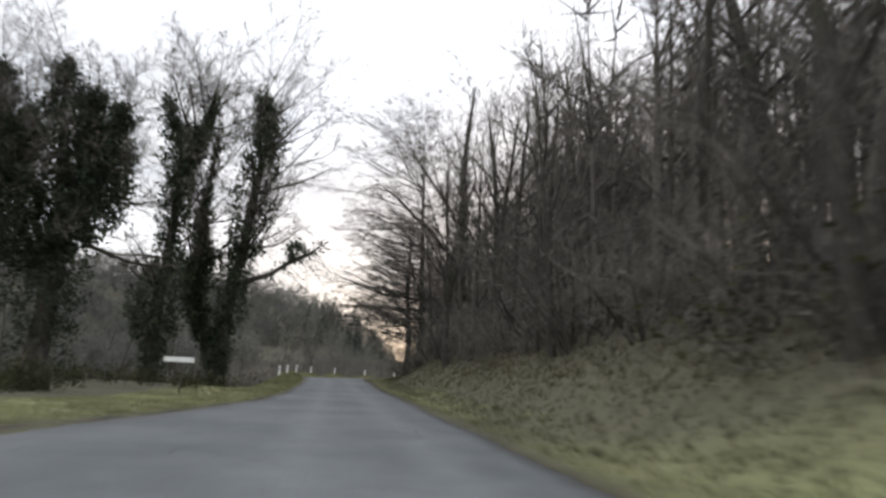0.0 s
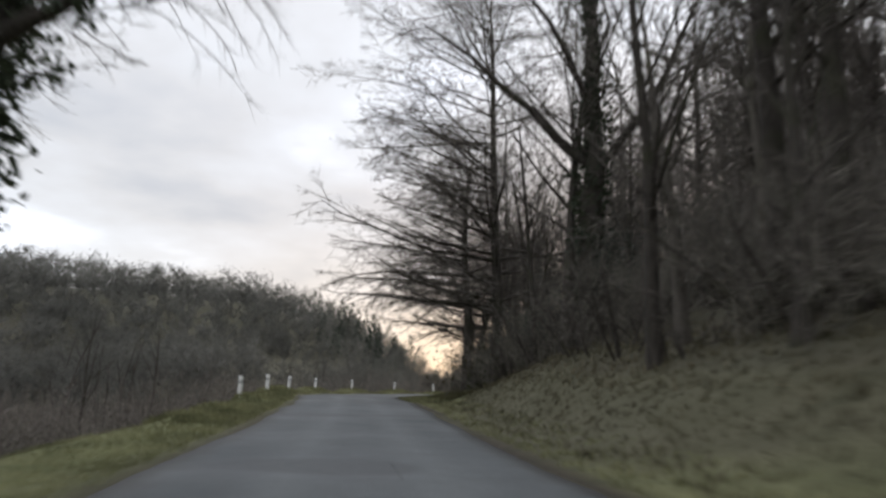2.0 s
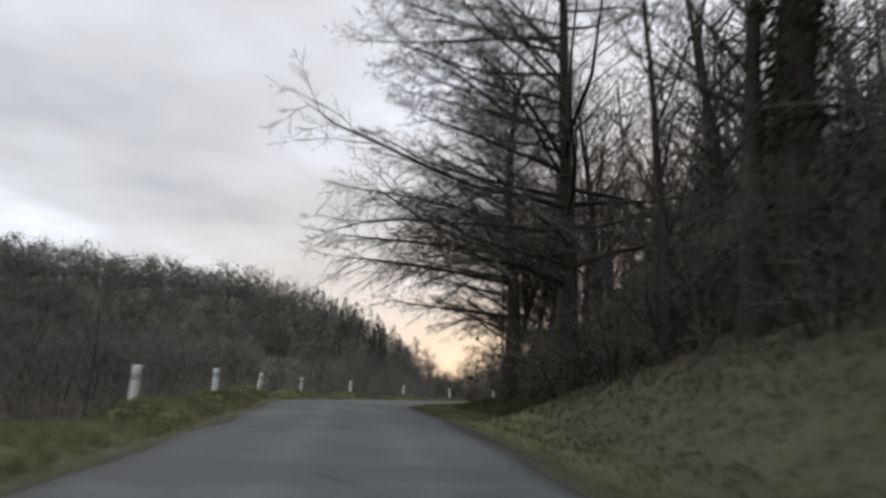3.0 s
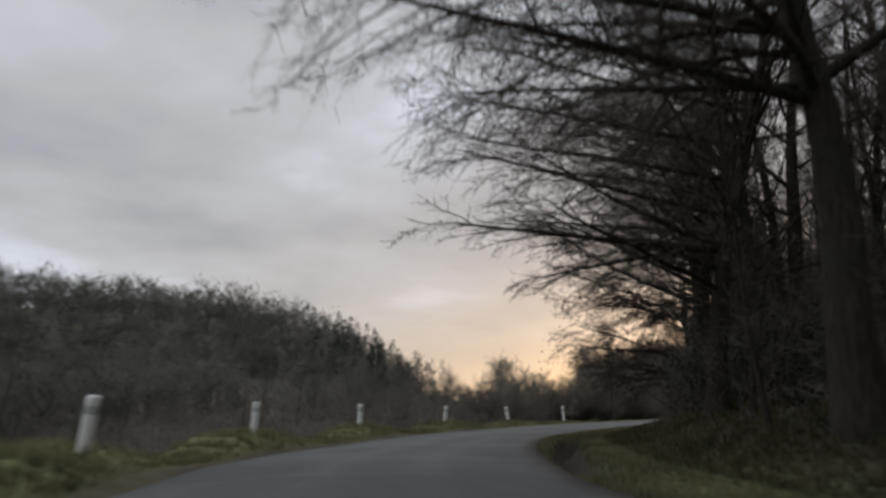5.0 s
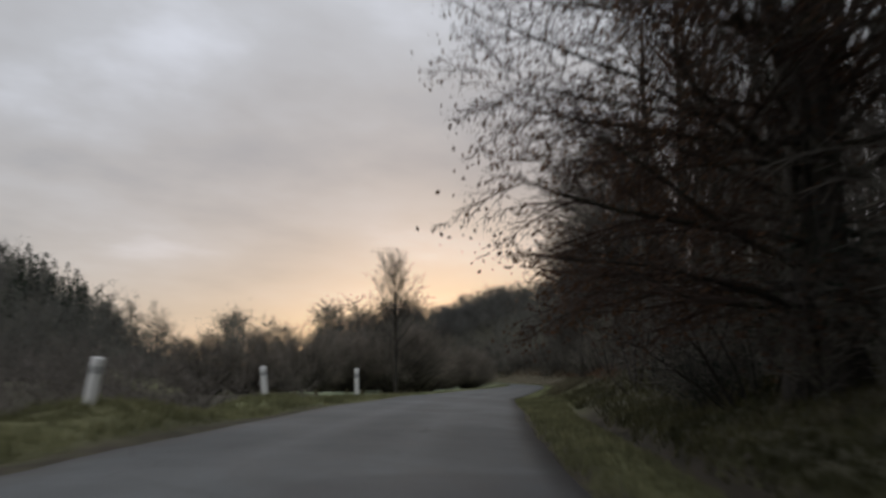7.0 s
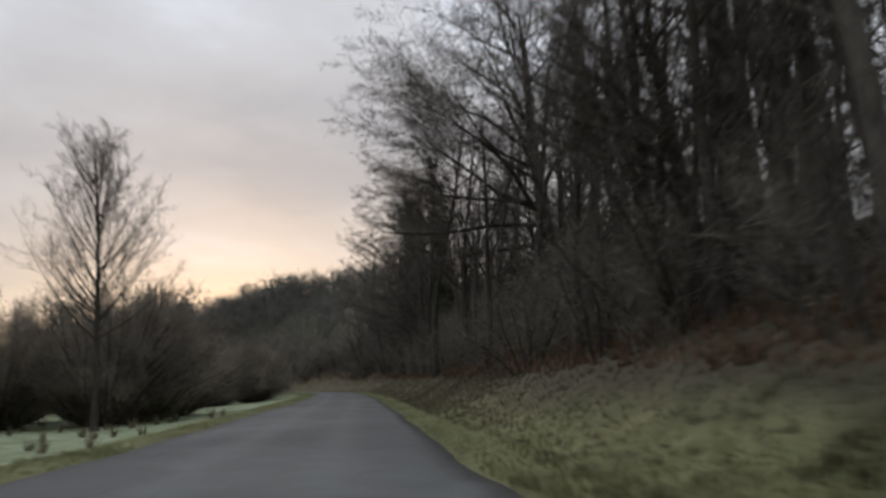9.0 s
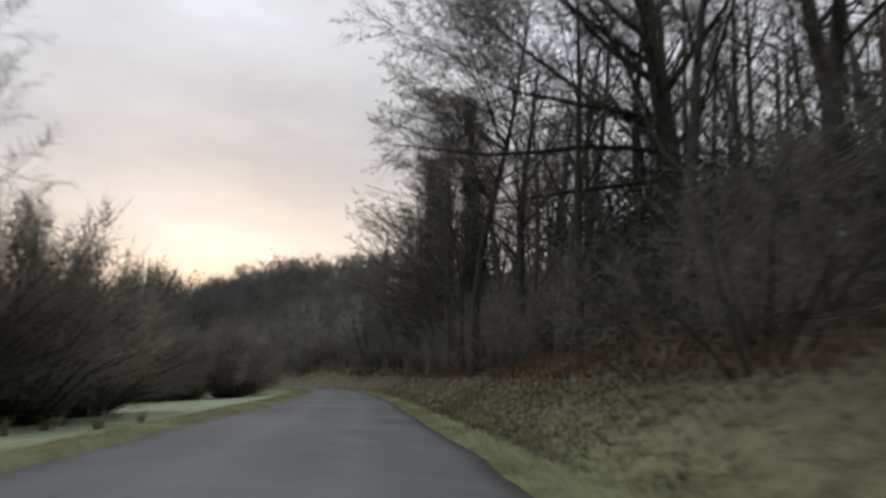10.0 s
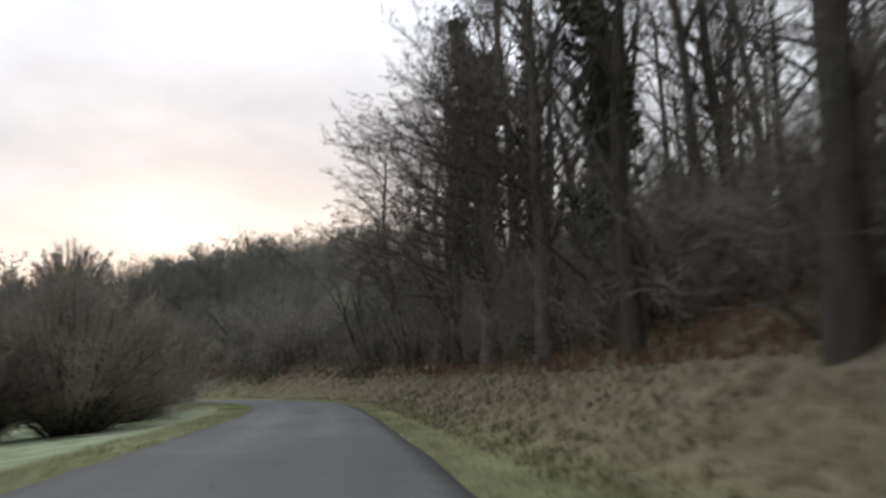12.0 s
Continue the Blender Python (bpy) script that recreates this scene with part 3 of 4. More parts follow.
def ivied_kind(seed, stems, bare, side_boughs=(), leafy=2100, leaf=.13, crook=()):
    """A tree with ivy round its stems. stems: (x, y, z, wood radius, ivy radius) up each stem; bare: limbs a stem, their length;
    crook: the line of a crooked bough with a curled stub."""
    rng, nrng = random.Random(seed), np.random.RandomState(seed)
    wood, spray, tips, ivy = ([], []), ([], []), [], []
    for stem in stems:
        st = np.array(stem)
        f = np.linspace(0, len(st) - 1, 14)
        cols = [np.interp(f, range(len(st)), st[:, k]) for k in range(5)]
        for k in (0, 1):
            cols[k][1:-1] += nrng.normal(0, .08, 12)
        pts = [Vector(v) for v in zip(*cols[:3])]
        tube(wood, pts, list(cols[3]), 9)
        n, length = bare
        for k in range(n):
            g = 0.36 + 0.63 * (k + rng.random()) / n
            p, d = along_at(pts, min(g, .995))
            bough_out(wood, spray, tips, p, aside(d, rng.uniform(28, 70), rng), length * rng.uniform(.6, 1.15) * (1.15 - .35 * g),
                      .09 * (1.3 - g), rng, .07, 0.0, 9, 7, 5, .08, .0145)
        bulge = nrng.uniform(.4, 1.15, (27, 7))     # ivy hangs in uneven clumps
        for _ in range(leafy // 45):     # and pushes out leafy shoots
            u = nrng.uniform(2, 12.6)
            i = int(u)
            c, rad, a = pts[i].lerp(pts[i + 1], u - i), cols[4][i] * (1 - (u - i)) + cols[4][i + 1] * (u - i), nrng.rand() * 6.2832
            for k in range(9 if rad > .3 else 0):
                o = rad * .7 + k * .075 * min(1.2, .4 + rad)
                ivy.append((c.x + math.cos(a) * o, c.y + math.sin(a) * o, c.z + k * .06 + nrng.normal() * .05))
        for _ in range(leafy):
            u = nrng.rand() ** .85 * 13
            i = min(int(u), 12)
            c = pts[i].lerp(pts[i + 1], u - i)
            rad = cols[4][i] * (1 - (u - i)) + cols[4][i + 1] * (u - i)
            if nrng.rand() > rad / .6:
                continue
            a = nrng.rand() * 6.2832
            rad *= bulge[int(u * 2), int(a / .898)] * (1 - .4 * nrng.rand() ** 1.5)
            ivy.append((c.x + math.cos(a) * rad, c.y + math.sin(a) * rad, c.z + nrng.normal() * .2))
    for p, d, length, r in side_boughs:
        bough_out(wood, spray, tips, Vector(p), Vector(d), length, r, rng, .04, .02, 7, 8, 6, .16, .011)
    if crook:
        line = [Vector(p) for p in crook]
        tube(wood, line, [.19, .16, .14, .13, .14, .12, .05], 7)
        stub = [line[4] + Vector((math.cos(a) * .36 - .1, -.1, math.sin(a) * .4 + .42)) for a in np.linspace(4.4, .2, 8)]
        tube(wood, stub, [.13, .13, .12, .12, .11, .1, .08, .04], 6)
        whips(spray, line, 16, rng)
        for p in line[2:] + stub:
            for _ in range(12):
                ivy.append(tuple(p + Vector((rng.gauss(0, .16), rng.gauss(0, .1), rng.gauss(0, .12)))))
    return Kind("ivied_tree", "bare tall tree with its trunk wrapped in dark ivy", "tree",
                [("trunk", mesh_of("trunk", *wood, BARK, smooth=True), ""),
                 ("crown", mesh_of("crown", *spray, TWIG), "bare twiggy crown"),
                 ("ivy", triangles("ivy", leaf_cloud(ivy, leaf, 0.16, 4, seed), IVY), "dense dark green ivy")])


def bush_kind(name, label, seed, wide, tall, stems, twig, leaves=None, twig_r=0.01, fine=3):
    rng = random.Random(seed)
    base, spray, tips = ([], []), ([], []), []
    for k in range(stems):
        a, tilt = rng.uniform(0, 6.283), rng.uniform(0.05, 1.0) ** 0.7
        d = Vector((math.cos(a) * tilt * wide / tall * 1.5, math.sin(a) * tilt * wide / tall * 1.5, 1)).normalized()
        reach = tall * rng.uniform(0.75, 1.05) / max(d.z, 0.45) * (1 - 0.25 * tilt)
        stem = wander(Vector((math.cos(a) * 0.3 * wide * tilt, math.sin(a) * 0.3 * wide * tilt, -0.2)), d, reach, 5, 0.1, 0.02, rng)
        r = 0.012 * tall
        tube(base, stem, [r, r * .85, r * .7, r * .5, r * .3, 0], 5)
        for j in range(6):
            q, e = along_at(stem, 0.15 + 0.84 * (j + rng.random()) / 6 * 0.99)
            b = wander(q, aside(e, rng.uniform(25, 65), rng), reach * rng.uniform(0.2, 0.42), 3, 0.12, -0.02, rng)
            tube(spray, b, [r * .5, r * .35, r * .2, 0], 3)
            for _ in range(fine * 5):
                tq, te = along_at(b, rng.uniform(0.1, 0.98))
                td, tl = aside(te, rng.uniform(25, 70), rng), reach * rng.uniform(0.08, 0.2)
                sliver(spray, tq, td, tl, twig_r * 2, rng)
                if rng.random() < .3:
                    tips.append(tq + td * tl)
    meshes = [("woody_base", mesh_of("woody_base", *base, BARK, smooth=True), ""), ("crown", mesh_of("crown", *spray, twig), "")]
    if leaves:
        mat, size, spread, per, text = leaves
        meshes.append(("leaves", triangles("leaves", leaf_cloud(tips, size, spread, per, seed), mat), text))
    return Kind(name, label, "bush", meshes)


def cones(a, b, r0, rng):
    """Slim three-sided limbs from a to b: an array of triangles."""
    d = b - a
    d /= np.linalg.norm(d, axis=1)[:, None] + 1e-9
    u = np.cross(d, rng.normal(0, 1, d.shape))
    u /= np.linalg.norm(u, axis=1)[:, None]
    v = np.cross(d, u)
    ring = [a + (u * math.cos(k) + v * math.sin(k)) * r0[:, None] for k in (0, 2.094, 4.189)]
    return np.concatenate([np.stack([ring[k], ring[(k + 1) % 3], b], 1) for k in range(3)])


def thicket(name, label, seed, x, y, tall, per, wide, mat, low=.2, fat=.26, limbs=9, girth=.012, twig=.11, category="woods", jit=.06):
    """Bare trees or bushes too many to count: trunks, limbs and twigs, joined in one mesh."""
    r = np.random.RandomState(seed)
    n = len(x)
    h = r.uniform(*tall, n) if isinstance(tall, tuple) else np.asarray(tall, float)
    base = np.stack([x, y, height(x, y) - .2], 1)
    lean = r.normal(0, .05, (n, 3)) * h[:, None]
    lean[:, 2] = 0
    top = base + lean + np.array([0, 0, 1]) * h[:, None] * .9
    t = np.repeat(np.arange(n), limbs)
    f = low + (.95 - low) * r.rand(n * limbs)
    a = base[t] + (top - base)[t] * f[:, None]
    ang = r.rand(n * limbs) * 6.2832
    span = h[t] * fat * r.uniform(.65, 1.15, n * limbs) * np.sqrt(np.clip(1.12 - np.abs(2 * (f - low) / (1 - low) - .7) ** 2 * .75, .1, 1))
    b = a + np.stack([np.cos(ang) * span, np.sin(ang) * span, span * r.uniform(.25, 1.1, n * limbs)], 1)
    m = np.repeat(np.arange(n * limbs), max(per // limbs, 1))
    u = r.rand(len(m)) ** .6
    hh = h[t][m][:, None]
    p = a[m] + (b - a)[m] * u[:, None] + r.normal(0, 1, (len(m), 3)) * jit * hh * u[:, None]
    w = (b - a)[m] / np.linalg.norm(b - a, axis=1)[m][:, None] + r.normal(0, .6, (len(m), 3)) + np.array([0, 0, .3])
    w /= np.linalg.norm(w, axis=1)[:, None]
    q = np.cross(w, r.normal(0, 1, w.shape))
    q *= wide / 2 / np.linalg.norm(q, axis=1)[:, None]
    twigs = np.stack([p - q, p + q, p + w * hh ** .6 * 2.2 * twig * r.uniform(.5, 1.4, (len(m), 1))], 1)
    tris = np.concatenate([cones(base, top, h * girth, r), cones(a, b, np.maximum(h[t] * girth * .35, wide * .6), r), twigs])
    return tagged(new(name, triangles(name, tris, mat)), label, category, kind="stuff")


def scatter(seed, n, s_range, d_range, keep=None, power=1.0):
    """Places along the road: n tries in a run and distance range, less those too near the lane."""
    r = np.random.RandomState(seed)
    s, d = r.uniform(*s_range, n), d_range[0] + (d_range[1] - d_range[0]) * r.rand(n) ** power
    k = np.clip(s.astype(int), 0, len(LINE) - 1)
    x, y = LINE[k, 0] + SIDE[k, 0] * d, LINE[k, 1] + SIDE[k, 1] * d
    s2, d2 = road_place(x, y)
    ok = np.abs(d2) > min(abs(d_range[0]), abs(d_range[1])) - .8
    if keep is not None:
        ok &= keep(s2, d2, x, y)
    return x[ok], y[ok]


def dome_bush(name, label, seed, wide, tall, stems, per, twig, twig_r=.011):
    """A dense rounded bush: stems that fan out from a short bole to an even dome of fine twigs."""
    rng, r = random.Random(seed), np.random.RandomState(seed)
    base, blades = ([], []), []
    for k in range(stems):
        az, el = rng.uniform(0, 6.2832), math.asin(rng.uniform(-.42, 1))
        k_out = rng.uniform(.82, 1.04) * (1 + .07 * math.sin(3 * az + seed) + .05 * math.sin(5 * az))
        end = Vector((math.cos(az) * math.cos(el) * wide * k_out, math.sin(az) * math.cos(el) * wide * k_out, tall * (.42 + .58 * math.sin(el) * k_out)))
        foot = Vector((math.cos(az) * .25, math.sin(az) * .25, -.25))
        bend = foot.lerp(end, .45) + Vector((rng.gauss(0, .15), rng.gauss(0, .15), tall * .08))
        pts = [foot, foot.lerp(bend, .6), bend, bend.lerp(end, .55), end]
        g = .011 * tall
        tube(base, pts, [g, g * .8, g * .55, g * .3, 0], 4)
        f = 1 - .85 * r.rand(per) ** 1.35
        p = np.array([tuple(along_at(pts, min(v, .99))[0]) for v in f])
        w = np.array(tuple((end - bend).normalized())) + r.normal(0, .75, (per, 3)) + np.array([0, 0, .25])
        w /= np.linalg.norm(w, axis=1)[:, None]
        q = np.cross(w, r.normal(0, 1, (per, 3)))
        q *= twig_r / np.linalg.norm(q, axis=1)[:, None]
        p = p + r.normal(0, .16, (per, 3))
        blades.append(np.stack([p - q, p + q, p + w * r.uniform(.25, .75, (per, 1))], 1))
    return Kind(name, label, "bush", [("woody_base", mesh_of("woody_base", *base, BARK, smooth=True), ""),
                                      ("crown", triangles("crown", np.concatenate(blades), twig), "dense fine twigs")])


FOREST = [tree_kind("bare_tree", "tall bare woodland tree on the steep bank", 11 + i, bark=(BARK, BARK_PALE, BARK)[i % 3], tall=h, girth=g,
                    limbs=14, first=f, limb_angle=a, limb_len=0.29, lift=0.06, sprays=7, twigs=5, fine=3, twig_r=.017)
          for i, (h, g, f, a) in enumerate(((23, .30, .30, 50), (20, .24, .24, 46), (25, .40, .34, 58), (19, .2, .2, 42), (22, .27, .26, 50)))]
POLES = [tree_kind("young_tree", "slim bare young tree in the wood", 41 + i, tall=h, girth=g, limbs=10, first=.2, limb_angle=42,
                   limb_len=.26, lift=.07, sprays=5, twigs=6, fine=6, twig_r=.013) for i, (h, g) in enumerate(((13, .10), (16, .13), (11, .08)))]
SHRUBS = [bush_kind("shrub", "tangled leafless shrub at the edge of the wood", 61 + i, w, h, 9, TWIG, fine=2) for i, (w, h) in enumerate(((2.2, 3.2), (1.8, 2.4), (2.8, 4.4)))]
BRAMBLES = [bush_kind("bramble_bush", "low dark bramble and ivy thicket", 71 + i, w, h, 9, TWIG, leaves=(BRAMBLE, .11, .14, 1, "dull green bramble leaves"), fine=2)
            for i, (w, h) in enumerate(((1.6, 1.3), (2.2, 1.9)))]


IVY_POLES = [ivied_kind(211, (((0, 0, -.4, .3, .5), (.1, 0, 5, .25, .65), (.2, .2, 10, .2, .75), (.1, .3, 15, .12, .6), (.3, .2, 19, .04, .3)),), (12, 4.0), leafy=620, leaf=.2),
             ivied_kind(212, (((0, 0, -.4, .36, .6), (.2, 0, 4, .3, .75), (.5, .2, 9, .22, .8), (.9, .1, 13, .14, .4), (1.0, .2, 18, .04, .2)),), (12, 4.4), leafy=620, leaf=.2)]


def plant_wood():
    """The wood on the bank at the right of the road."""
    rng = random.Random(5)
    taken = list(HEROES)
    planted = 0
    for _ in range(6000):
        if planted >= 104:
            break
        s, d = rng.uniform(38, 278), 7.6 + 17 * rng.random() ** 1.25
        x, y = on_road(s, d)
        if min((x - a) ** 2 + (y - b) ** 2 for a, b in taken) < 2.1 ** 2:
            continue
        _, dd = road_place(x, y)
        if dd[0] < 7:
            continue
        taken.append((x, y))
        if rng.random() < 0.42:
            kind, k = rng.choice(POLES), rng.uniform(0.8, 1.3)
        else:
            kind, k = rng.choice(FOREST if d > 9.5 else FOREST[3:4]), rng.uniform(0.8, 1.12)
        kind.plant(x, y, rng.uniform(0, 360), k * (1.14 if s < 125 else 1), 0.1, group="wood on the bank", tilt=(rng.gauss(0, 3), rng.gauss(0, 3)))
        planted += 1
    for i in range(57):     # close ranks at the inside of the bend and at both ends
        lo, hi = ((150, 192), (215, 280), (200, 280), (62, 150))[i % 4]
        x, y = on_road(rng.uniform(lo, hi), rng.uniform(8.5, 16))
        if road_place(x, y)[1][0] < 7.5:
            continue
        FOREST[i % 5].plant(x, y, rng.uniform(0, 360), rng.uniform(.75, 1.0), .1, group="wood on the bank", tilt=(rng.gauss(0, 3), rng.gauss(0, 3)))
    for i, (x, y) in enumerate(((61.8, 166.4), (66.2, 171.8), (70.6, 177.6), (74.6, 183), (79, 188.5), (84, 191), (88, 196), (79.5, 181))):
        (FOREST[3], FOREST[1], FOREST[4])[i % 3].plant(x, y, i * 67, 1.12 + .05 * (i % 3), .1, group="wood on the bank")
    for i, (x, y) in enumerate(((83.5, 199.5), (81.6, 193.5), (86, 204), (88.5, 200.5), (84.5, 196))):
        (SHRUBS[2] if i < 2 else POLES[i % 3]).plant(x, y, i * 80, 1.9 if i < 2 else .95, .1, group="wood on the bank")
    for i in range(16):
        x, y = on_road(178 + i * 2.6 + rng.uniform(-.8, .8), rng.uniform(7.4, 10))
        SHRUBS[i % 3].plant(x, y, rng.uniform(0, 360), rng.uniform(.8, 1.2), 0.05, group="undergrowth of the wood")
    for i in range(48):     # scrub on the hillside that closes the view beyond the last bend
        x, y = on_road(rng.uniform(275, 345), rng.uniform(7.5, 26)) if i % 3 else on_road(rng.uniform(215, 300), rng.uniform(7.4, 13))
        if road_place(x, y)[1][0] > 6.5:
            SHRUBS[i % 3].plant(x, y, rng.uniform(0, 360), rng.uniform(.9, 1.5), 0.05, group="undergrowth of the wood")
    for i in range(24):     # slim trees close together past the bend
        x, y = on_road(rng.uniform(201, 219), rng.uniform(8.5, 19))
        if road_place(x, y)[1][0] > 7.5:
            POLES[i % 3].plant(x, y, rng.uniform(0, 360), rng.uniform(1.15, 1.5), .1, group="wood on the bank", tilt=(rng.gauss(0, 3), rng.gauss(0, 3)))
    for i in range(5):     # ivy-clad trunks among them
        lo, hi = ((252, 282), (230, 278))[i % 2]
        x, y = on_road(rng.uniform(lo, hi), rng.uniform(8.5, 13))
        if road_place(x, y)[1][0] > 7.5:
            IVY_POLES[i % 2].plant(x, y, rng.uniform(0, 360), rng.uniform(.8, 1.15), .1, group="wood on the bank")
    for i in range(80):
        s, d = rng.uniform(40, 300), rng.uniform(7.0, 15)
        x, y = on_road(s, d)
        if road_place(x, y)[1][0] < 6.8:
            continue
        rng.choice(SHRUBS + SHRUBS + BRAMBLES).plant(x, y, rng.uniform(0, 360), rng.uniform(0.75, 1.3), 0.05, group="undergrowth of the wood")
    for i, (x, y) in enumerate(((14, 36), (15.6, 39.5), (13, 32.5), (12.4, 29))):
        SHRUBS[i % 3].plant(x, y, i * 90, 1.9, .05, group="undergrowth of the wood")
    for i in range(34):     # tall scrub where the wood meets the first straight
        x, y = on_road(52 + i * 2.4 + rng.uniform(-.8, .8), rng.uniform(8.2, 11.5))
        SHRUBS[i % 3].plant(x, y, rng.uniform(0, 360), rng.uniform(1.3, 2.1) * (1 if i < 18 else .6), 0.05, group="undergrowth of the wood")


HEROES = [(11.4, 64.0), (10.1, 77.6), (9.7, 86.6), (11.8, 95.8), (14.6, 103.2), (18.0, 109.0), (53.9, 148.2), (57.0, 161.2)]
FEATHERY = dict(lift=.02, sprays=12, twigs=9, fine=6, twig_r=.010, jitter=.1)
DENSE = dict(FEATHERY, fine=8, twig_r=.0115)
LEAN = dict(FEATHERY, sprays=10, twigs=8, fine=4, twig_r=.012)
spread_a = tree_kind("spreading_tree", "tall bare tree with long level boughs over the lane", 131, tall=30, girth=.42, limbs=66, first=.17, top=.93,
                     limb_angle=82, limb_len=.32, droop=.035, toward=(-.95, -.5), reach=1.14, taper=.05, fade=.25, **DENSE)
spread_a.plant(10.1, 77.6, 0, 1, .1)
spread_b = tree_kind("spreading_tree", "stout bare tree with boughs drooping over the lane", 122, tall=25, girth=.46, limbs=46, first=.34,
                     limb_angle=74, limb_len=.34, droop=.04, toward=(-.8, .3), reach=.8, boughs=((6.8, (-1, -.16, .1), 10.4, .15), (8.4, (-1, -.04, .12), 10.4, .14), (10.5, (-1, .1, .2), 10, .13), (7.2, (-.9, .35, .08), 8, .1)), hang=16, **FEATHERY)
spread_b.plant(9.7, 86.6, 0, 1, .1)
spread_c = tree_kind("spreading_tree", "bare tree with a long low bough towards the lane", 113, tall=23, girth=.34, limbs=40, first=.2,
                     limb_angle=80, limb_len=.34, droop=.04, toward=(-.9, -.05), reach=1.15, taper=.1, boughs=((5.8, (-1, -.03, .1), 9.6, .14), (6.0, (-.85, .5, -.05), 7.0, .10), (7.0, (-.97, -.1, .12), 10.0, .11), (8.2, (-.95, .0, .12), 10.3, .11), (9.4, (-.95, .05, .16), 10.3, .11), (10.6, (-.95, .05, .2), 10, .1), (12, (-.95, .1, .22), 10, .1), (13.5, (-.93, .1, .3), 10, .1)), **FEATHERY)
spread_c.plant(11.8, 95.8, 0, 1, .1)
beech = tree_kind("beech_tree", "beech holding brown dead leaves beside the lane", 104, tall=22, girth=.28, limbs=92, first=.12,
                  limb_angle=84, limb_len=.31, droop=.06, toward=(-.9, .0), reach=.96, taper=-.27, fade=.25, **FEATHERY,
                  twig=TWIG_RED, leaves=(DEAD_LEAF, .058, .14, 1, "withered brown leaves"))
beech.plant(18.0, 109.0, 0, 1, .1)
spread_d = tree_kind("spreading_tree", "bare tree with drooping boughs high over the bend", 124, tall=23, girth=.32, limbs=30, first=.3,
                     limb_angle=76, limb_len=.32, droop=.05, toward=(-.9, .3), reach=1.0, taper=.15,
                     boughs=((8.5, (-.95, .3, .12), 9, .12), (10.5, (-.95, .2, .15), 9.5, .12), (12.5, (-.95, .35, .2), 9, .1)), hang=10, **FEATHERY)
spread_d.plant(14.6, 103.2, 0, 1, .1)
big_oak = tree_kind("leaning_tree", "great dark tree leaning out over the lane", 105, tall=25, girth=.6, limbs=32, first=.3,
                    limb_angle=62, limb_len=.36, droop=.02, lean=(-.1, .06), toward=(-.75, .55), reach=1.22, boughs=((5.6, (-2.5, 7.6, -.3), 8.2, .12),), **FEATHERY)
big_oak.plant(53.9, 148.2, 0, 1, .1)
over_tree = tree_kind("leaning_tree", "tall bare tree reaching high over the lane", 106, tall=26, girth=.25, limbs=64, first=.46,
                      limb_angle=64, limb_len=.205, droop=.02, lean=(-.05, .03), toward=(-.85, .45), reach=1.15, taper=-.7, fade=.2, **DENSE)
over_tree.plant(57.0, 161.2, 0, 1, .1)
edge_tree = tree_kind("edge_tree", "bare tree leaning out from the edge of the wood", 107, tall=19, girth=.22, limbs=30, first=.14,
                      limb_angle=58, limb_len=.27, droop=.01, lean=(-.06, .05), toward=(-.78, .6), reach=1.1, taper=.3, fade=.4, **LEAN)
for s, d, turn, k in ((206.5, 9.6, 10, .95), (211.5, 10.6, 40, 1.0), (256, 8.2, 0, 1.05), (262, 7.6, 20, .9), (268.5, 7.4, -15, .95), (280, 11.6, 5, 1.15), (284, 12.6, 30, 1.22)):
    edge_tree.plant(*on_road(s, d), turn, k, .1, group="wood on the bank")
plant_wood()
HOLLY = [bush_kind("holly_bush", "dense dark evergreen bush under the trees", 81 + i, w, h, 12, TWIG, leaves=(HOLLY_LEAF, .075, .22, 7, "glossy dark evergreen leaves"))
         for i, (w, h) in enumerate(((1.9, 3.0), (2.3, 3.8)))]
for i, (x, y, k) in enumerate(((10.9, 70.5, 1.0), (12.6, 67.0, 1.1), (11.6, 73.6, .9), (14.0, 63.4, 1.2), (13.2, 76.0, 1.0), (8.7, 81.5, .5), (15.0, 59.0, 1.2), (12.4, 83.5, .8),
                               *((*on_road(229 + 1.45 * i, 13.5 + 2.3 * (i * 7 % 4)), 1.5 + .2 * (i % 4)) for i in range(12)),
                               (13.6, 98.8, .8), (15.4, 101.0, .9), (17.6, 104.4, .9), (19.6, 107.0, .9), (21.4, 110.4, .9), (24.0, 113.6, .8), (12.6, 92.2, .9), (19.0, 111.8, .5))):
    HOLLY[i % 2].plant(x, y, i * 70, k, .1, group="evergreen bushes")

GREAT = ivied_kind(221, (((0, 0, -.4, .75, .7), (0, 0, 3, .58, .75), (.1, .1, 7, .5, .95), (.2, .2, 11, .42, .8), (.3, .3, 15.5, .32, .4), (.5, .4, 21, .2, .15), (.9, .2, 27, .05, .05)),), (20, 7.5), leafy=1300,
                   side_boughs=(((-.1, .1, 8.6), (-.85, .1, .62), 12, .26), ((.2, 0, 8), (.6, -.3, .8), 11, .24), ((.2, .2, 12.5), (.15, .2, 1), 9, .26), ((.1, .2, 11), (-.5, -.4, .9), 10, .2), ((.2, .2, 13.5), (.5, .4, .9), 8, .18)))
GREAT.plant(11.4, 64.0, 0, 1, .1, label="massive bare tree wrapped in ivy on the bank")

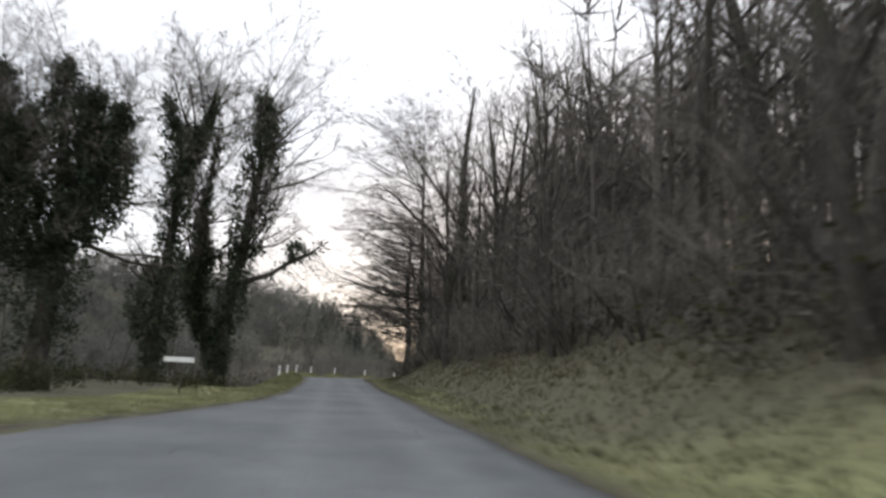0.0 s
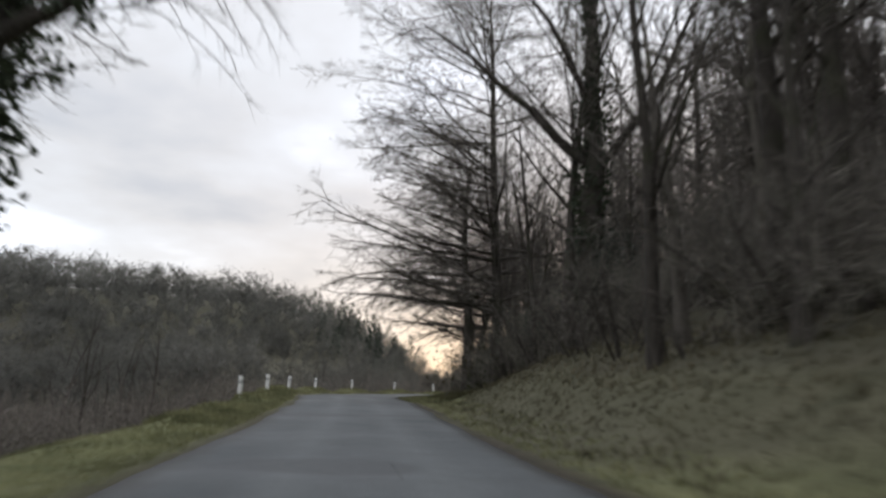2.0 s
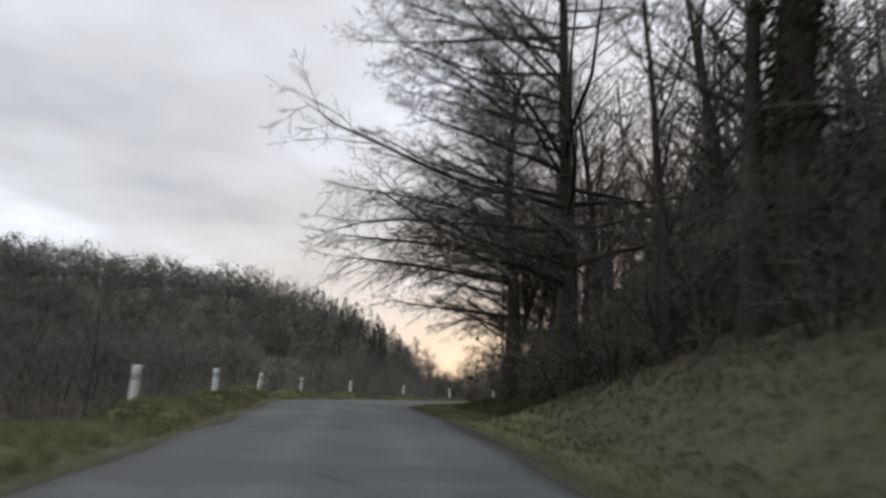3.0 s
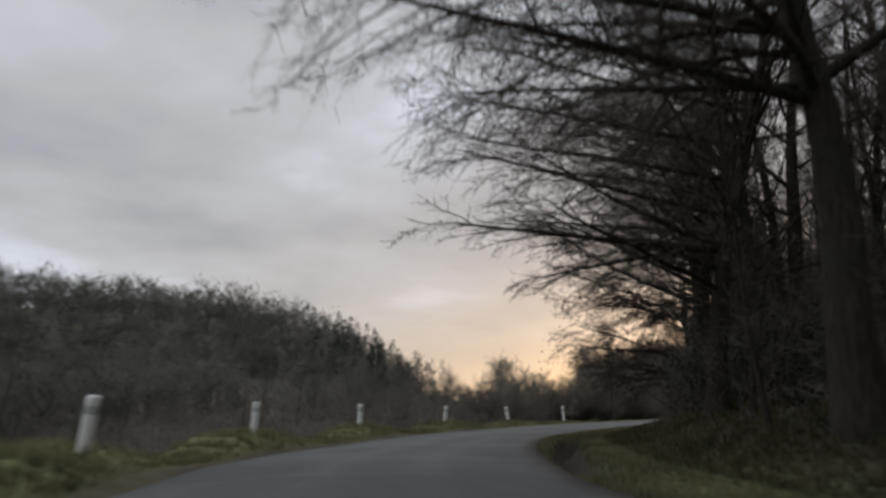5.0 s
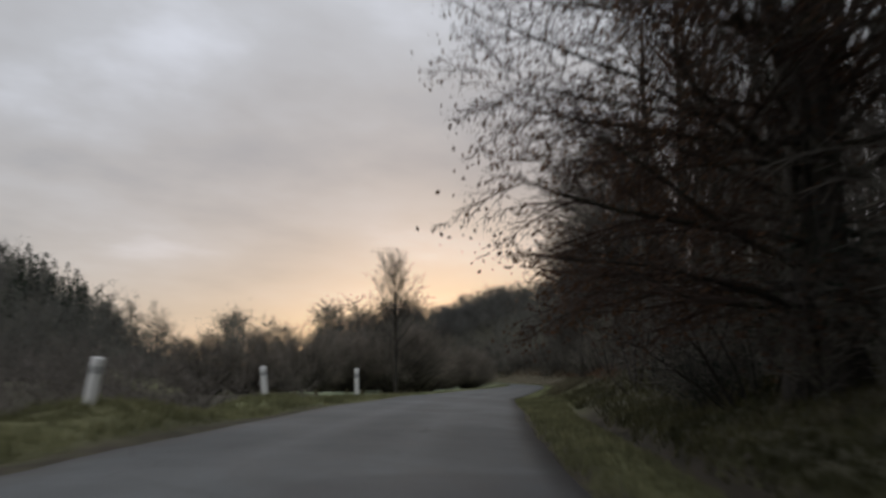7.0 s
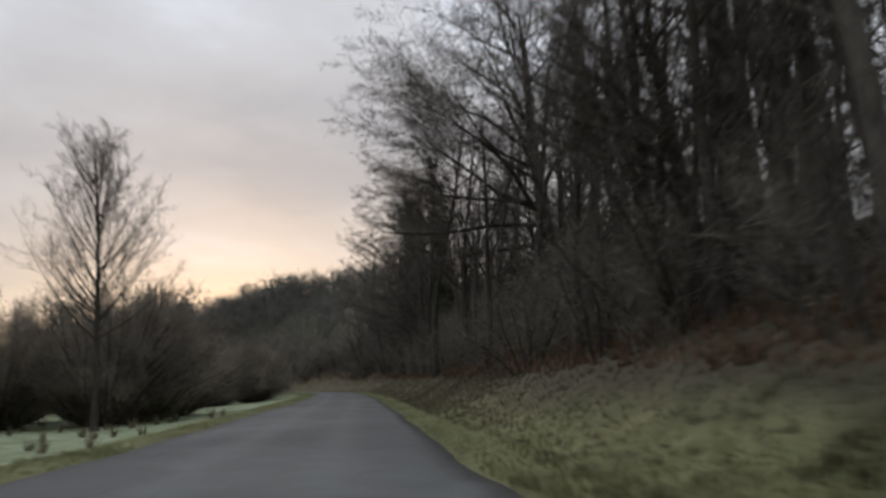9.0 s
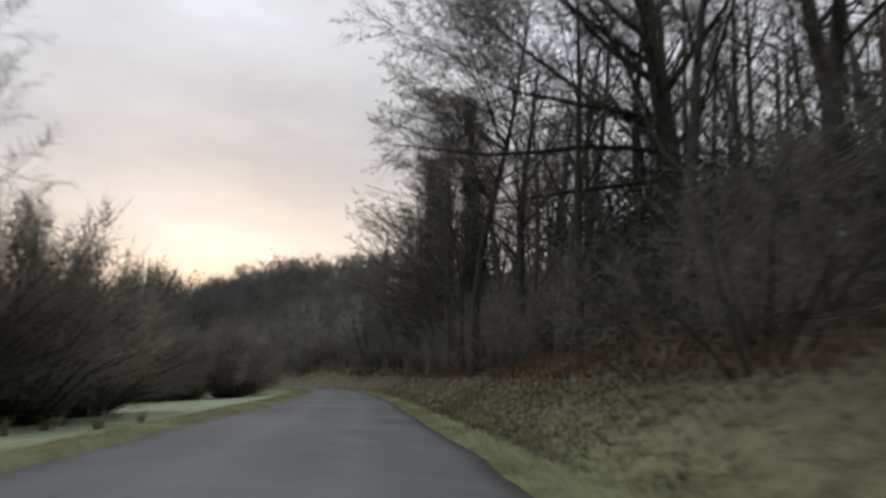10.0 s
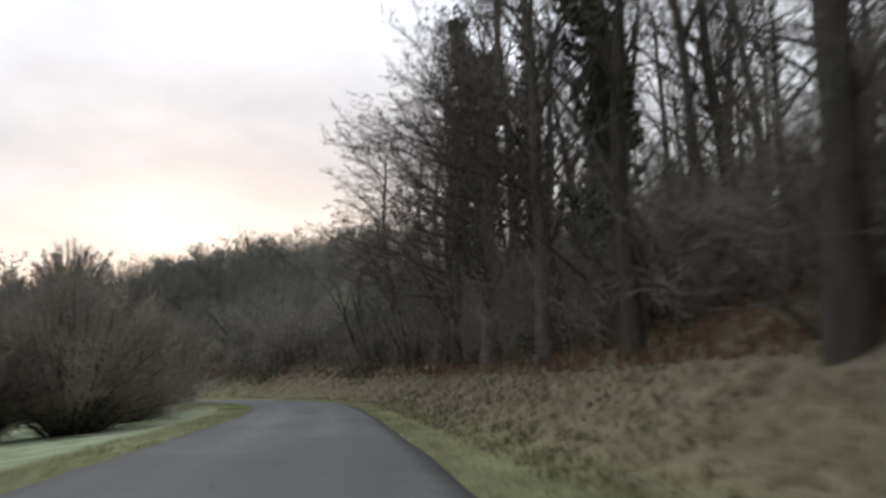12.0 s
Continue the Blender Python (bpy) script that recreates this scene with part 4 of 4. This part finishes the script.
# ivied trees on the left at the start
FORKED = ivied_kind(201, (((0, 0, -.4, .55, .55), (.02, 0, 1.5, .45, .55), (0, 0, 2.9, .42, .75), (.44, 0, 6.6, .36, 1.3), (1.0, 0, 10.1, .32, 1.35), (1.4, 0, 14, .25, 1.45), (1.9, 0, 16.8, .16, .95), (1.45, 0, 18.4, .1, .55), (1.3, 0, 19.7, .04, .12)),
                          ((-.1, .05, 2.0, .36, .45), (-.6, .05, 3, .3, .45), (-1.6, .1, 4.4, .27, .5), (-1.8, .15, 5.9, .25, .75), (-1.7, .2, 7.4, .22, .95), (-1.64, .2, 9, .2, .5), (-1.73, .2, 11.8, .17, .32), (-1.7, .3, 15, .11, .14), (-1.4, .3, 17.5, .04, .05))),
                    (25, 7.6), side_boughs=(((1.4, 0, 9.4), (1, .2, .5), 4.4, .08), ((1.6, 0, 13), (1, 0, .45), 5.6, .11), ((1.8, 0, 16), (1, .1, .6), 4.8, .09), ((-1.8, 0, 6), (-1, .1, .3), 4.0, .08)), leafy=3300, leaf=.125,
                    crook=((.5, -.2, 6.8), (1.7, -1.1, 7.2), (2.8, -1.7, 7.5), (3.6, -1.7, 8.1), (4.4, -1.75, 8.6), (5.2, -1.8, 9.0), (5.8, -1.85, 9.5)))
SLENDER = ivied_kind(202, (((0, 0, -.4, .5, .5), (-.05, 0, 2.2, .4, .6), (-.12, 0, 3.8, .38, 1.35), (-.15, 0, 5.1, .36, 1.55), (.02, 0, 6.9, .32, 1.4), (.14, 0, 9.5, .28, 1.15), (.36, 0, 12.5, .24, 1.0), (.37, 0, 14.6, .18, .95), (-.4, 0, 16.3, .12, .5), (-1.08, 0, 18, .05, .12)),
                           ((.36, 0, 12.6, .2, .6), (.8, 0, 14.6, .15, .45), (1.5, 0, 16.1, .11, .22), (1.9, .1, 18.4, .03, .05))),
                     (18, 6.0), side_boughs=(((0, 0, 8), (-1, 0, .2), 4.2, .09), ((.2, 0, 6.5), (-1, -.3, .1), 3.6, .08)))
MASSED = ivied_kind(203, (((0, 0, -.4, .7, 1.2), (0, 0, 4, .55, 2.0), (.2, 0, 8, .45, 2.3), (.1, 0, 12, .34, 2.0), (-.4, 0, 15, .2, 1.3), (-.5, 0, 18.5, .05, .3)),
                          ((.2, 0, 7, .3, 1.4), (1.5, .2, 9.6, .24, 1.9), (2.2, .4, 12, .18, 1.3), (2.7, .2, 16, .05, .3)),
                          ((0, 0, 6, .3, 1.2), (-1.4, -.3, 8.6, .24, 1.9), (-2.0, -.3, 12, .15, 1.2), (-2.2, .3, 15.5, .05, .3)),
                          ((.5, .4, 9, .2, .9), (1.0, .9, 12, .15, 1.2), (.9, 1.0, 17, .05, .4))),
                    (15, 5.6), side_boughs=(((1.8, 0, 8), (1, 0, -.1), 4.6, .14), ((2.0, 0, 11), (1, 0, .3), 3.5, .1)))
for kind, x, y, turn in ((FORKED, -6.73, 45.4, 0), (SLENDER, -9.8, 42.4, 0), (MASSED, -15.0, 39.6, 0), (MASSED, -19.4, 40.5, 130), (SLENDER, -25, 42, 200),
                         (FORKED, -31, 37, 90)):
    kind.plant(x, y, turn, 1, .05, group="ivied trees by the field")

# lone tree and bushes by the frosted meadow
lone = tree_kind("lone_tree", "slender bare tree standing alone by the lane", 301, tall=11.8, girth=.15, limbs=46, first=.36,
                 limb_angle=62, limb_len=.40, lift=.11, sprays=9, twigs=8, fine=4, top=.9, jitter=.03, twig_r=.007, taper=.5, fade=.55)
lone.plant(30.9, 154.0, 20, 1, .1)
WILLOWS = [dome_bush("willow_bush", "dense rounded leafless willow bush", 311 + i, w, h, 85, 150, WILLOW, .014) for i, (w, h) in enumerate(((3.3, 4.9), (3.1, 4.6), (3.6, 6.0)))]
for i, (x, y, k, tall) in enumerate(((25.5, 158.5, .9, 1), (29.3, 160.2, .95, 1), (33.2, 159.2, 1.1, 1), (36.0, 161.4, 1.2, 1), (39.0, 164.6, 1.08, 1), (39.4, 175.6, 1.0, 0), (42.8, 178.6, 1.1, 0), (46.8, 181.0, 1.0, 0), (18, 153, .9, 0), (21.4, 157, .9, 0), (24, 161, .9, 0), (27.6, 163.4, .9, 0), (31.4, 165.6, .95, 0), (14.6, 149.5, .9, 0),
                                     (50.8, 185.2, 1.15, 0), (54.4, 187.6, 1.15, 0), (58.0, 187.2, 1.2, 0), (62.0, 192.8, 1.28, 0), (65.8, 199.5, 1.15, 0), (38, 176, 1.1, 1), (32, 170, 1.1, 1), (24, 165, 1.1, 1),
                                     (45, 184, 1.0, 1), (51, 190, 1.0, 0), (56, 197, 1.0, 0))):
    WILLOWS[2 if tall else i % 2].plant(x, y, i * 77, k, .1, group="willow bushes by the meadow")
round_tree = dome_bush("round_tree", "bare round-headed tree on the rise beyond the willows", 321, 6.0, 12.2, 150, 260, WILLOW, .02)
round_tree.category = "tree"
for x, y, k in ((83, 262, 1), (75.6, 265, .82), (66, 266, .7)):
    round_tree.plant(x, y, x * 40, k, .2, group="round trees on the rise")

# valley trees left of the bend
rng = random.Random(17)
VALLEY = [tree_kind("valley_tree", "bare tree on the valley slope below the lane", 401 + i, twig=HAZED_TWIG, tall=h, girth=.2, limbs=11, first=.25, limb_angle=50,
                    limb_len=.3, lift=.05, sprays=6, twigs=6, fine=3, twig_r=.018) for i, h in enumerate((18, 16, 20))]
placed = 0
while placed < 36:
    x, y = rng.uniform(-60, 35), rng.uniform(48, 200)
    s, d = (float(v[0]) for v in road_place(x, y))
    if d > -13 or d < -62 or (s > 190 and d > -38) or (y < 76 and d > -30):
        continue
    big = float(np.interp(s, [140, 165], [1, .62])) * (.7 if d > -24 else 1)
    rng.choice(VALLEY).plant(x, y, rng.uniform(0, 360), rng.uniform(.75, 1.1) * big, .1, group="trees in the valley")
    placed += 1
for x, y, k in ((-16.3, 99.4, .78), (-38.1, 138.4, 1.12), (-46.4, 158.8, 1.2), (-25, 119, .8), (-31, 129, .9), (-52, 140, 1.15), (-33, 150, 1.0), (-22, 110, .62)):
    VALLEY[int(-x) % 3].plant(x, y, x * 50, k, .1, group="trees in the valley")
for _ in range(40):
    s, d = rng.uniform(70, 190), rng.uniform(-30, -9)
    x, y = on_road(s, d)
    if s > 128 or d < -12:
        rng.choice(SHRUBS + BRAMBLES).plant(x, y, rng.uniform(0, 360), rng.uniform(.8, 1.3), .05, group="valley thicket")


def hill_places(seed, n, lo, hi, keep):
    r = np.random.RandomState(seed)
    rad, az = lo + (hi - lo) * r.rand(n) ** .7, np.radians(r.uniform(-58, 88, n))
    x, y = 5 - rad * np.sin(az), 95 + rad * np.cos(az)
    s, d = road_place(x, y)
    ok = keep(s, d, x, y, rad, np.degrees(az))
    return x[ok], y[ok]


def conifers(seed, x, y):
    """Spruces: drooping boughs round a spire, joined."""
    r = np.random.RandomState(seed)
    n, per = len(x), 230
    tall, z = r.uniform(11, 19, n), height(x, y)
    c = np.repeat(np.arange(n), per)
    m = len(c)
    a, f = r.rand(m) * 6.2832, r.rand(m) ** 1.4
    wide = (1 - f) * tall[c] * .17 * np.sqrt(r.rand(m)) + .1
    out = np.stack([np.cos(a), np.sin(a), -.35 * np.ones(m)], 1)
    p = np.stack([x[c] + out[:, 0] * wide, y[c] + out[:, 1] * wide, z[c] + tall[c] * (.1 + .98 * f)], 1)
    q = np.cross(out, r.normal(0, 1, (m, 3)))
    q *= .27 / np.linalg.norm(q, axis=1)[:, None]
    tris = np.stack([p - q, p + q, p + out * (1 + .8 * (1 - f))[:, None]], 1)
    tagged(new("conifer_wood", triangles("conifer_wood", tris, CONIFER)), "dark spruces along the far ridge", "woods", kind="stuff")


px, py = hill_places(81, 3000, 165, 275, lambda s, d, x, y, rad, az: (az < -12) & (az > -27) & (np.abs(d) > 12))
near = (px > 62) & (py > 236) & (py < 290)     # the round tree stands clear of them
px, py = px[~near], py[~near]
thicket("far_woods", "leafless trees closing the valley beyond the meadow", 82, px, py, np.clip(23 + 2 * np.sin(px * .31) + 2 * np.sin(px * .9) - height(px, py), 5, 22), 100, .19, HAZED_TWIG, low=.1, fat=.26)
RIDGE = lambda az, rad: (az > -6) & (az < 5) & (rad > 200)
px, py = hill_places(23, 2300, 60, 205, lambda s, d, x, y, rad, az: (d < -50) & ~((s > 196) & (d > -75)))
thicket("far_woods", "grey-brown leafless woods on the valley side", 24, px, py, (5, 10.5), 200, .17, HAZED_TWIG, low=.03, fat=.4, twig=.13)
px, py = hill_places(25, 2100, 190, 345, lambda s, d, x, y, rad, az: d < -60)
thicket("far_woods", "grey-brown leafless woods on the far hills", 26, px, py, (8, 17), 110, .26, HAZED_TWIG, low=.03, fat=.34, twig=.15)
px, py = hill_places(83, 1700, 170, 330, lambda s, d, x, y, rad, az: (d < -60) & (az > -8) & (az < 62))
thicket("far_scrub", "low leafless scrub under the woods of the far hills", 84, px, py, (3, 6), 90, .24, HAZED_TWIG, low=.01, fat=.6, twig=.2, category="scrub")
px, py = hill_places(27, 700, 225, 345, lambda s, d, x, y, rad, az: (d < -60) & RIDGE(az, rad))
conifers(28, px, py)


def scrub(name, label, seed, n, s_range, d_range, tall, keep, mat=None, wide=.05, per=45):
    """Leafless scrub: low mounds of fine twigs, joined."""
    r = np.random.RandomState(seed)
    s, d = r.uniform(*s_range, n), r.uniform(*d_range, n)
    k = s.astype(int)
    x, y = LINE[k, 0] + SIDE[k, 0] * d, LINE[k, 1] + SIDE[k, 1] * d
    s2, d2 = road_place(x, y)
    ok = keep(s2, d2, x, y)
    x, y = x[ok], y[ok]
    z, h = height(x, y), r.uniform(*tall, len(x))
    c = np.repeat(np.arange(len(x)), per)
    m = len(c)
    u = r.normal(0, 1, (m, 3))
    u[:, 2] = np.abs(u[:, 2])
    u /= np.linalg.norm(u, axis=1)[:, None]
    rr = (r.rand(m) ** .5)[:, None]
    p = np.stack([x[c], y[c], z[c] - .1], 1) + u * rr * (h[c][:, None] * np.array([.55, .55, .85]))
    w = u + np.array([0, 0, .4]) + r.normal(0, .5, (m, 3))
    w /= np.linalg.norm(w, axis=1)[:, None]
    q = np.cross(w, r.normal(0, 1, (m, 3)))
    q /= np.linalg.norm(q, axis=1)[:, None]
    q *= wide
    blades = np.stack([p - q, p + q, p + w * r.uniform(.3, .9, (m, 1)) * min(1.0, tall[1] / 3)], 1)
    tagged(new(name, triangles(name, blades, mat or HAZED_TWIG)), label, "scrub", kind="stuff")


scrub("valley_scrub", "brown leafless scrub filling the valley side", 29, 1400, (84, 213), (-75, -9.5), (2.0, 6.0),
      lambda s, d, x, y: (d < -9) & ~((s > 190) & (d > -13)) & ~((s > 213) & (d > -30)) & ~((y < 64) & (x > -17)) & ~((s < 122) & (d > -14)), TWIG, .03, 130)
scrub("bramble_patch", "low dark bramble under the ivied trees", 32, 760, (76, 104), (-36, -6.3), (.6, 1.3),
      lambda s, d, x, y: (d < -6) & ~((y < 32) & (x > -9)), BRAMBLE, .035, 60)

# the wood's ranks behind, its undergrowth, and the hillside that closes the view
px, py = scatter(61, 480, (40, 287), (17, 42), lambda s, d, x, y: (s < 238) | (np.sin(x * 12.9 + y * 78.2) > 0))
thicket("back_wood", "bare trees crowding up the hillside behind the lane", 62, px, py, (14, 24), 300, .055, TWIG, low=.22, fat=.2, limbs=18, girth=.0125, twig=.085)
px, py = scatter(71, 80, (62, 124), (12, 26))
thicket("back_wood", "bare trees close behind the spreading trees", 72, px, py, (15, 24), 300, .04, TWIG, low=.25, fat=.2, limbs=18, girth=.0125, twig=.085)
px, py = scatter(63, 720, (38, 300), (7.8, 24), power=1.4)
qx, qy = scatter(73, 190, (236, 306), (7.2, 11))
px, py = np.concatenate([px, qx]), np.concatenate([py, qy])
thicket("undergrowth", "dense leafless hazel undergrowth below the trees", 64, px, py,
        np.random.RandomState(64).uniform(.4, 1, len(px)) * np.interp(road_place(px, py)[0], [240, 262], [4.8, 5.8]), 240, .026, GLARE_HAZEL, low=.03, fat=.34, limbs=12, girth=.007, twig=.13, category="undergrowth", jit=.09)
px, py = scatter(65, 800, (272, 420), (8, 95), lambda s, d, x, y: d > 8)
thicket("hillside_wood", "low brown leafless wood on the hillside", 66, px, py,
        np.random.RandomState(66).uniform(5, 10, len(px)) * np.interp(px, [60, 72, 86, 102], [.3, .34, .5, .95]), 150, .095, HAZED_TWIG, low=.01, fat=.33, limbs=10)
px, py = scatter(75, 330, (270, 335), (8, 46))
thicket("hillside_scrub", "rounded leafless bushes filling the foot of the hillside", 76, px, py, (3.6, 7.2), 260, .045, HAZED_TWIG, low=.02, fat=.42, limbs=13, girth=.007, twig=.13, category="scrub")
px, py = scatter(67, 400, (215, 400), (-80, -22), lambda s, d, x, y: (d < -20) & ((s > 255) | (d < -30)))
thicket("hillside_wood", "leafless scrub and low trees beyond the willows", 68, px, py, np.random.RandomState(68).uniform(4, 9.5, len(px)) * np.interp(py, [205, 225], [1, .72]), 220, .06, HAZED_TWIG, low=.05, fat=.34, limbs=10)
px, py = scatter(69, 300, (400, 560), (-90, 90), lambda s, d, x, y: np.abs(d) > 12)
thicket("far_woods", "leafless woods where the lane leaves the valley", 70, px, py, (8, 13), 100, .19, HAZED_TWIG, low=.1, fat=.3)


# ---- verges ----
def tufts(name, label, mat, count, s_range, d_of, tall, seed, blades=4, lean=.5):
    """Grass or bracken: many small clumps of pointed blades."""
    r = np.random.RandomState(seed)
    s = r.uniform(*s_range, count)
    e = d_of(r, s)
    line, cut = ditch_at(s)
    clear = (np.abs(e - line) > .4) | (cut < .3)     # none in the ditch
    s, e = s[clear], e[clear]
    d = np.where(e < 0, e - half_width(s) - lay_by(s), e + half_width(s))
    k = np.clip(s.astype(int), 0, len(LINE) - 1)
    x, y = LINE[k, 0] + SIDE[k, 0] * d + ALONG[k, 0] * (s - k), LINE[k, 1] + SIDE[k, 1] * d + ALONG[k, 1] * (s - k)
    x, y = np.repeat(x, blades), np.repeat(y, blades)
    n = len(x)
    x, y = x + r.normal(0, .05, n), y + r.normal(0, .05, n)
    z = height(x, y) - .02
    p = np.stack([x, y, z], 1)
    a = r.rand(n) * 6.28
    out = np.stack([np.cos(a), np.sin(a), np.zeros(n)], 1)
    across = np.stack([-out[:, 1], out[:, 0], out[:, 2]], 1) * (tall * .09)
    h = tall * r.uniform(.5, 1.3, n)[:, None]
    tip = p + out * h * r.uniform(0, lean, n)[:, None] + np.array([0, 0, 1]) * h
    return tagged(new(name, triangles(name, np.stack([p - across, p + across, tip], 1), mat)), label, "grass", kind="stuff")


tufts("verge_grass", "pale frosted grass along the lane by the meadow", FROST_GRASS, 14000, (203, 318),
      lambda r, s: np.where(r.rand(len(s)) < .5, -1, 1) * (.05 + np.interp(s, [203, 235], [1.0, 1.5]) * r.rand(len(s)) ** 1.2), .10, 42)
tufts("verge_grass", "short damp green grass along the lane", GRASS, 16000, (45, 205),
      lambda r, s: np.where(r.rand(len(s)) < .55, -1, 1) * (np.interp(s, [170, 195], [.4, .08]) + 1.7 * r.rand(len(s)) ** 1.3), .12, 31)
tufts("verge_grass", "rough grass on the brow below the white posts", GRASS, 9000, (112, 200),
      lambda r, s: -(.5 + 2.3 * r.rand(len(s))), .19, 32)
tufts("dry_grass", "dry straw-coloured grass on the bank", DRY_GRASS, 12000, (216, 315),
      lambda r, s: .9 + 5.0 * r.rand(len(s)), .16, 33, lean=1.0)
tufts("bank_grass", "rough olive grass on the bank under the wood", SHADED_BANK_GRASS, 11000, (45, 138),
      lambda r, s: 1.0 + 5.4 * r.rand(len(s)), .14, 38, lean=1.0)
tufts("bank_grass", "rough olive grass on the bank past the bend", SHADED_BANK_GRASS, 8000, (192, 238),
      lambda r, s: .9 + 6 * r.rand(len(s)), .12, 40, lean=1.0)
tufts("verge_grass", "damp grass between the lane and the ditch", GRASS, 6500, (134, 199),
      lambda r, s: .1 + 2.4 * r.rand(len(s)) ** 1.2, .15, 41)
tufts("sedge", "rough sedge beside the ditch, darkened for tree shade", SHADE_SEDGE, 11000, (134, 197),
      lambda r, s: 2.3 + 5 * r.rand(len(s)) ** 1.4, .2, 39, lean=1.0)
tufts("dead_bracken", "collapsed brown bracken on the bank", BRACKEN, 6500, (195, 318),
      lambda r, s: 4.2 + 4.2 * r.rand(len(s)), .3, 34, lean=1.3)
tufts("dead_stalks", "dead stalks and leaves under the trees", DRY_GRASS, 2600, (45, 200),
      lambda r, s: 3.6 + 5 * r.rand(len(s)), .28, 35, lean=1.3)
tufts("field_grass", "close-cropped green field by the lane", GRASS, 12000, (62, 118),
      lambda r, s: -(.3 + 4.4 * r.rand(len(s))), .10, 36)
tufts("rush_tufts", "brown rushes dotted over the frosted meadow", DRY_GRASS, 80, (198, 228),
      lambda r, s: -(2.2 + 16 * r.rand(len(s))), .42, 37, blades=14, lean=.7)
for i in range(16):
    x = -3.6 - i * 1.9 + random.Random(i).uniform(-.5, .5)
    BRAMBLES[i % 2].plant(x - 1.5, 39.5 - i * .35 + (i % 3) * .7, i * 50, .8, .1, group="thicket under the ivied trees")


# ---- white posts ----
def post_meshes():
    lower = [(.112, -.3), (.112, .64)]
    upper = [(.113, .80), (.113, .95), (.104, .985), (.075, 1.0), (0.0, 1.0)]
    band = [(.109, .64), (.109, .80)]
    made = []
    for ring in (lower, upper, band):
        V, F, n = [], [], 16
        for r, z in ring:
            for k in range(n):
                a = 6.28318 * k / n
                V.append((r * math.cos(a), r * math.sin(a), z))
        for i in range(len(ring) - 1):
            for k in range(n):
                F.append((i * n + k, i * n + (k + 1) % n, (i + 1) * n + (k + 1) % n, (i + 1) * n + k))
        made.append((V, F))
    return (mesh_of("shaft", *made[0], WHITE, True), mesh_of("cap", *made[1], WHITE, True), mesh_of("band", *made[2], GREY_BAND, True))


SHAFT, CAP, BAND = post_meshes()
POSTS = ((-4.40, 67.7, .25, 1.05, 0, 0), (-4.22, 77.55, .50, .97, 0, 0), (-3.75, 87.45, .64, .85, 3, 6), (-2.18, 96.6, .62, .83, 1, 2),
         (1.07, 105.7, .60, .83, 0, 0), (5.90, 114.3, .53, .83, 2, 4), (11.55, 123.6, .48, .85, -2, -8), (17.65, 130.45, .24, 1.16, 0, -4))
for x, y, z, k, tx, ty in POSTS:
    root = new("marker_post")
    root.matrix_world = pose(x, y, z, tx, ty, 0) @ Matrix.Diagonal((1, 1, k, 1))
    child("shaft", SHAFT, root)
    child("cap", CAP, root)
    child("band", BAND, root, "grey reflective band")
    tagged(root, "white round roadside marker post with a grey band", "post", "white posts round the bend")


# ---- signboard ----
def box(bm, x0, x1, y0, y1, z0, z1, bevel=.008):
    made = bmesh.ops.create_cube(bm, size=1)
    for v in made["verts"]:
        v.co = Vector(((x0 + x1) / 2 + v.co.x * (x1 - x0), (y0 + y1) / 2 + v.co.y * (y1 - y0), (z0 + z1) / 2 + v.co.z * (z1 - z0)))
    bmesh.ops.bevel(bm, geom=list({e for v in made["verts"] for e in v.link_edges}), offset=bevel, segments=2, affect="EDGES")
    return bm


sign = new("signboard")
sign.matrix_world = pose(-5.64, 28.47, ground_z(-5.64, 28.47), 0, 0, 4)
top = 1.36 - ground_z(-5.64, 28.47)
part("board", box(bmesh.new(), -.56, .56, -.015, .015, top - .19, top), WHITE, sign, "blank white board")
for sx_ in (.12,):
    part("stake", box(bmesh.new(), sx_ - .03, sx_ + .03, .017, .075, -.3, top + .01), STAKE, sign, "dark wooden stake")
tagged(sign, "long low white board on a dark stake", "sign")
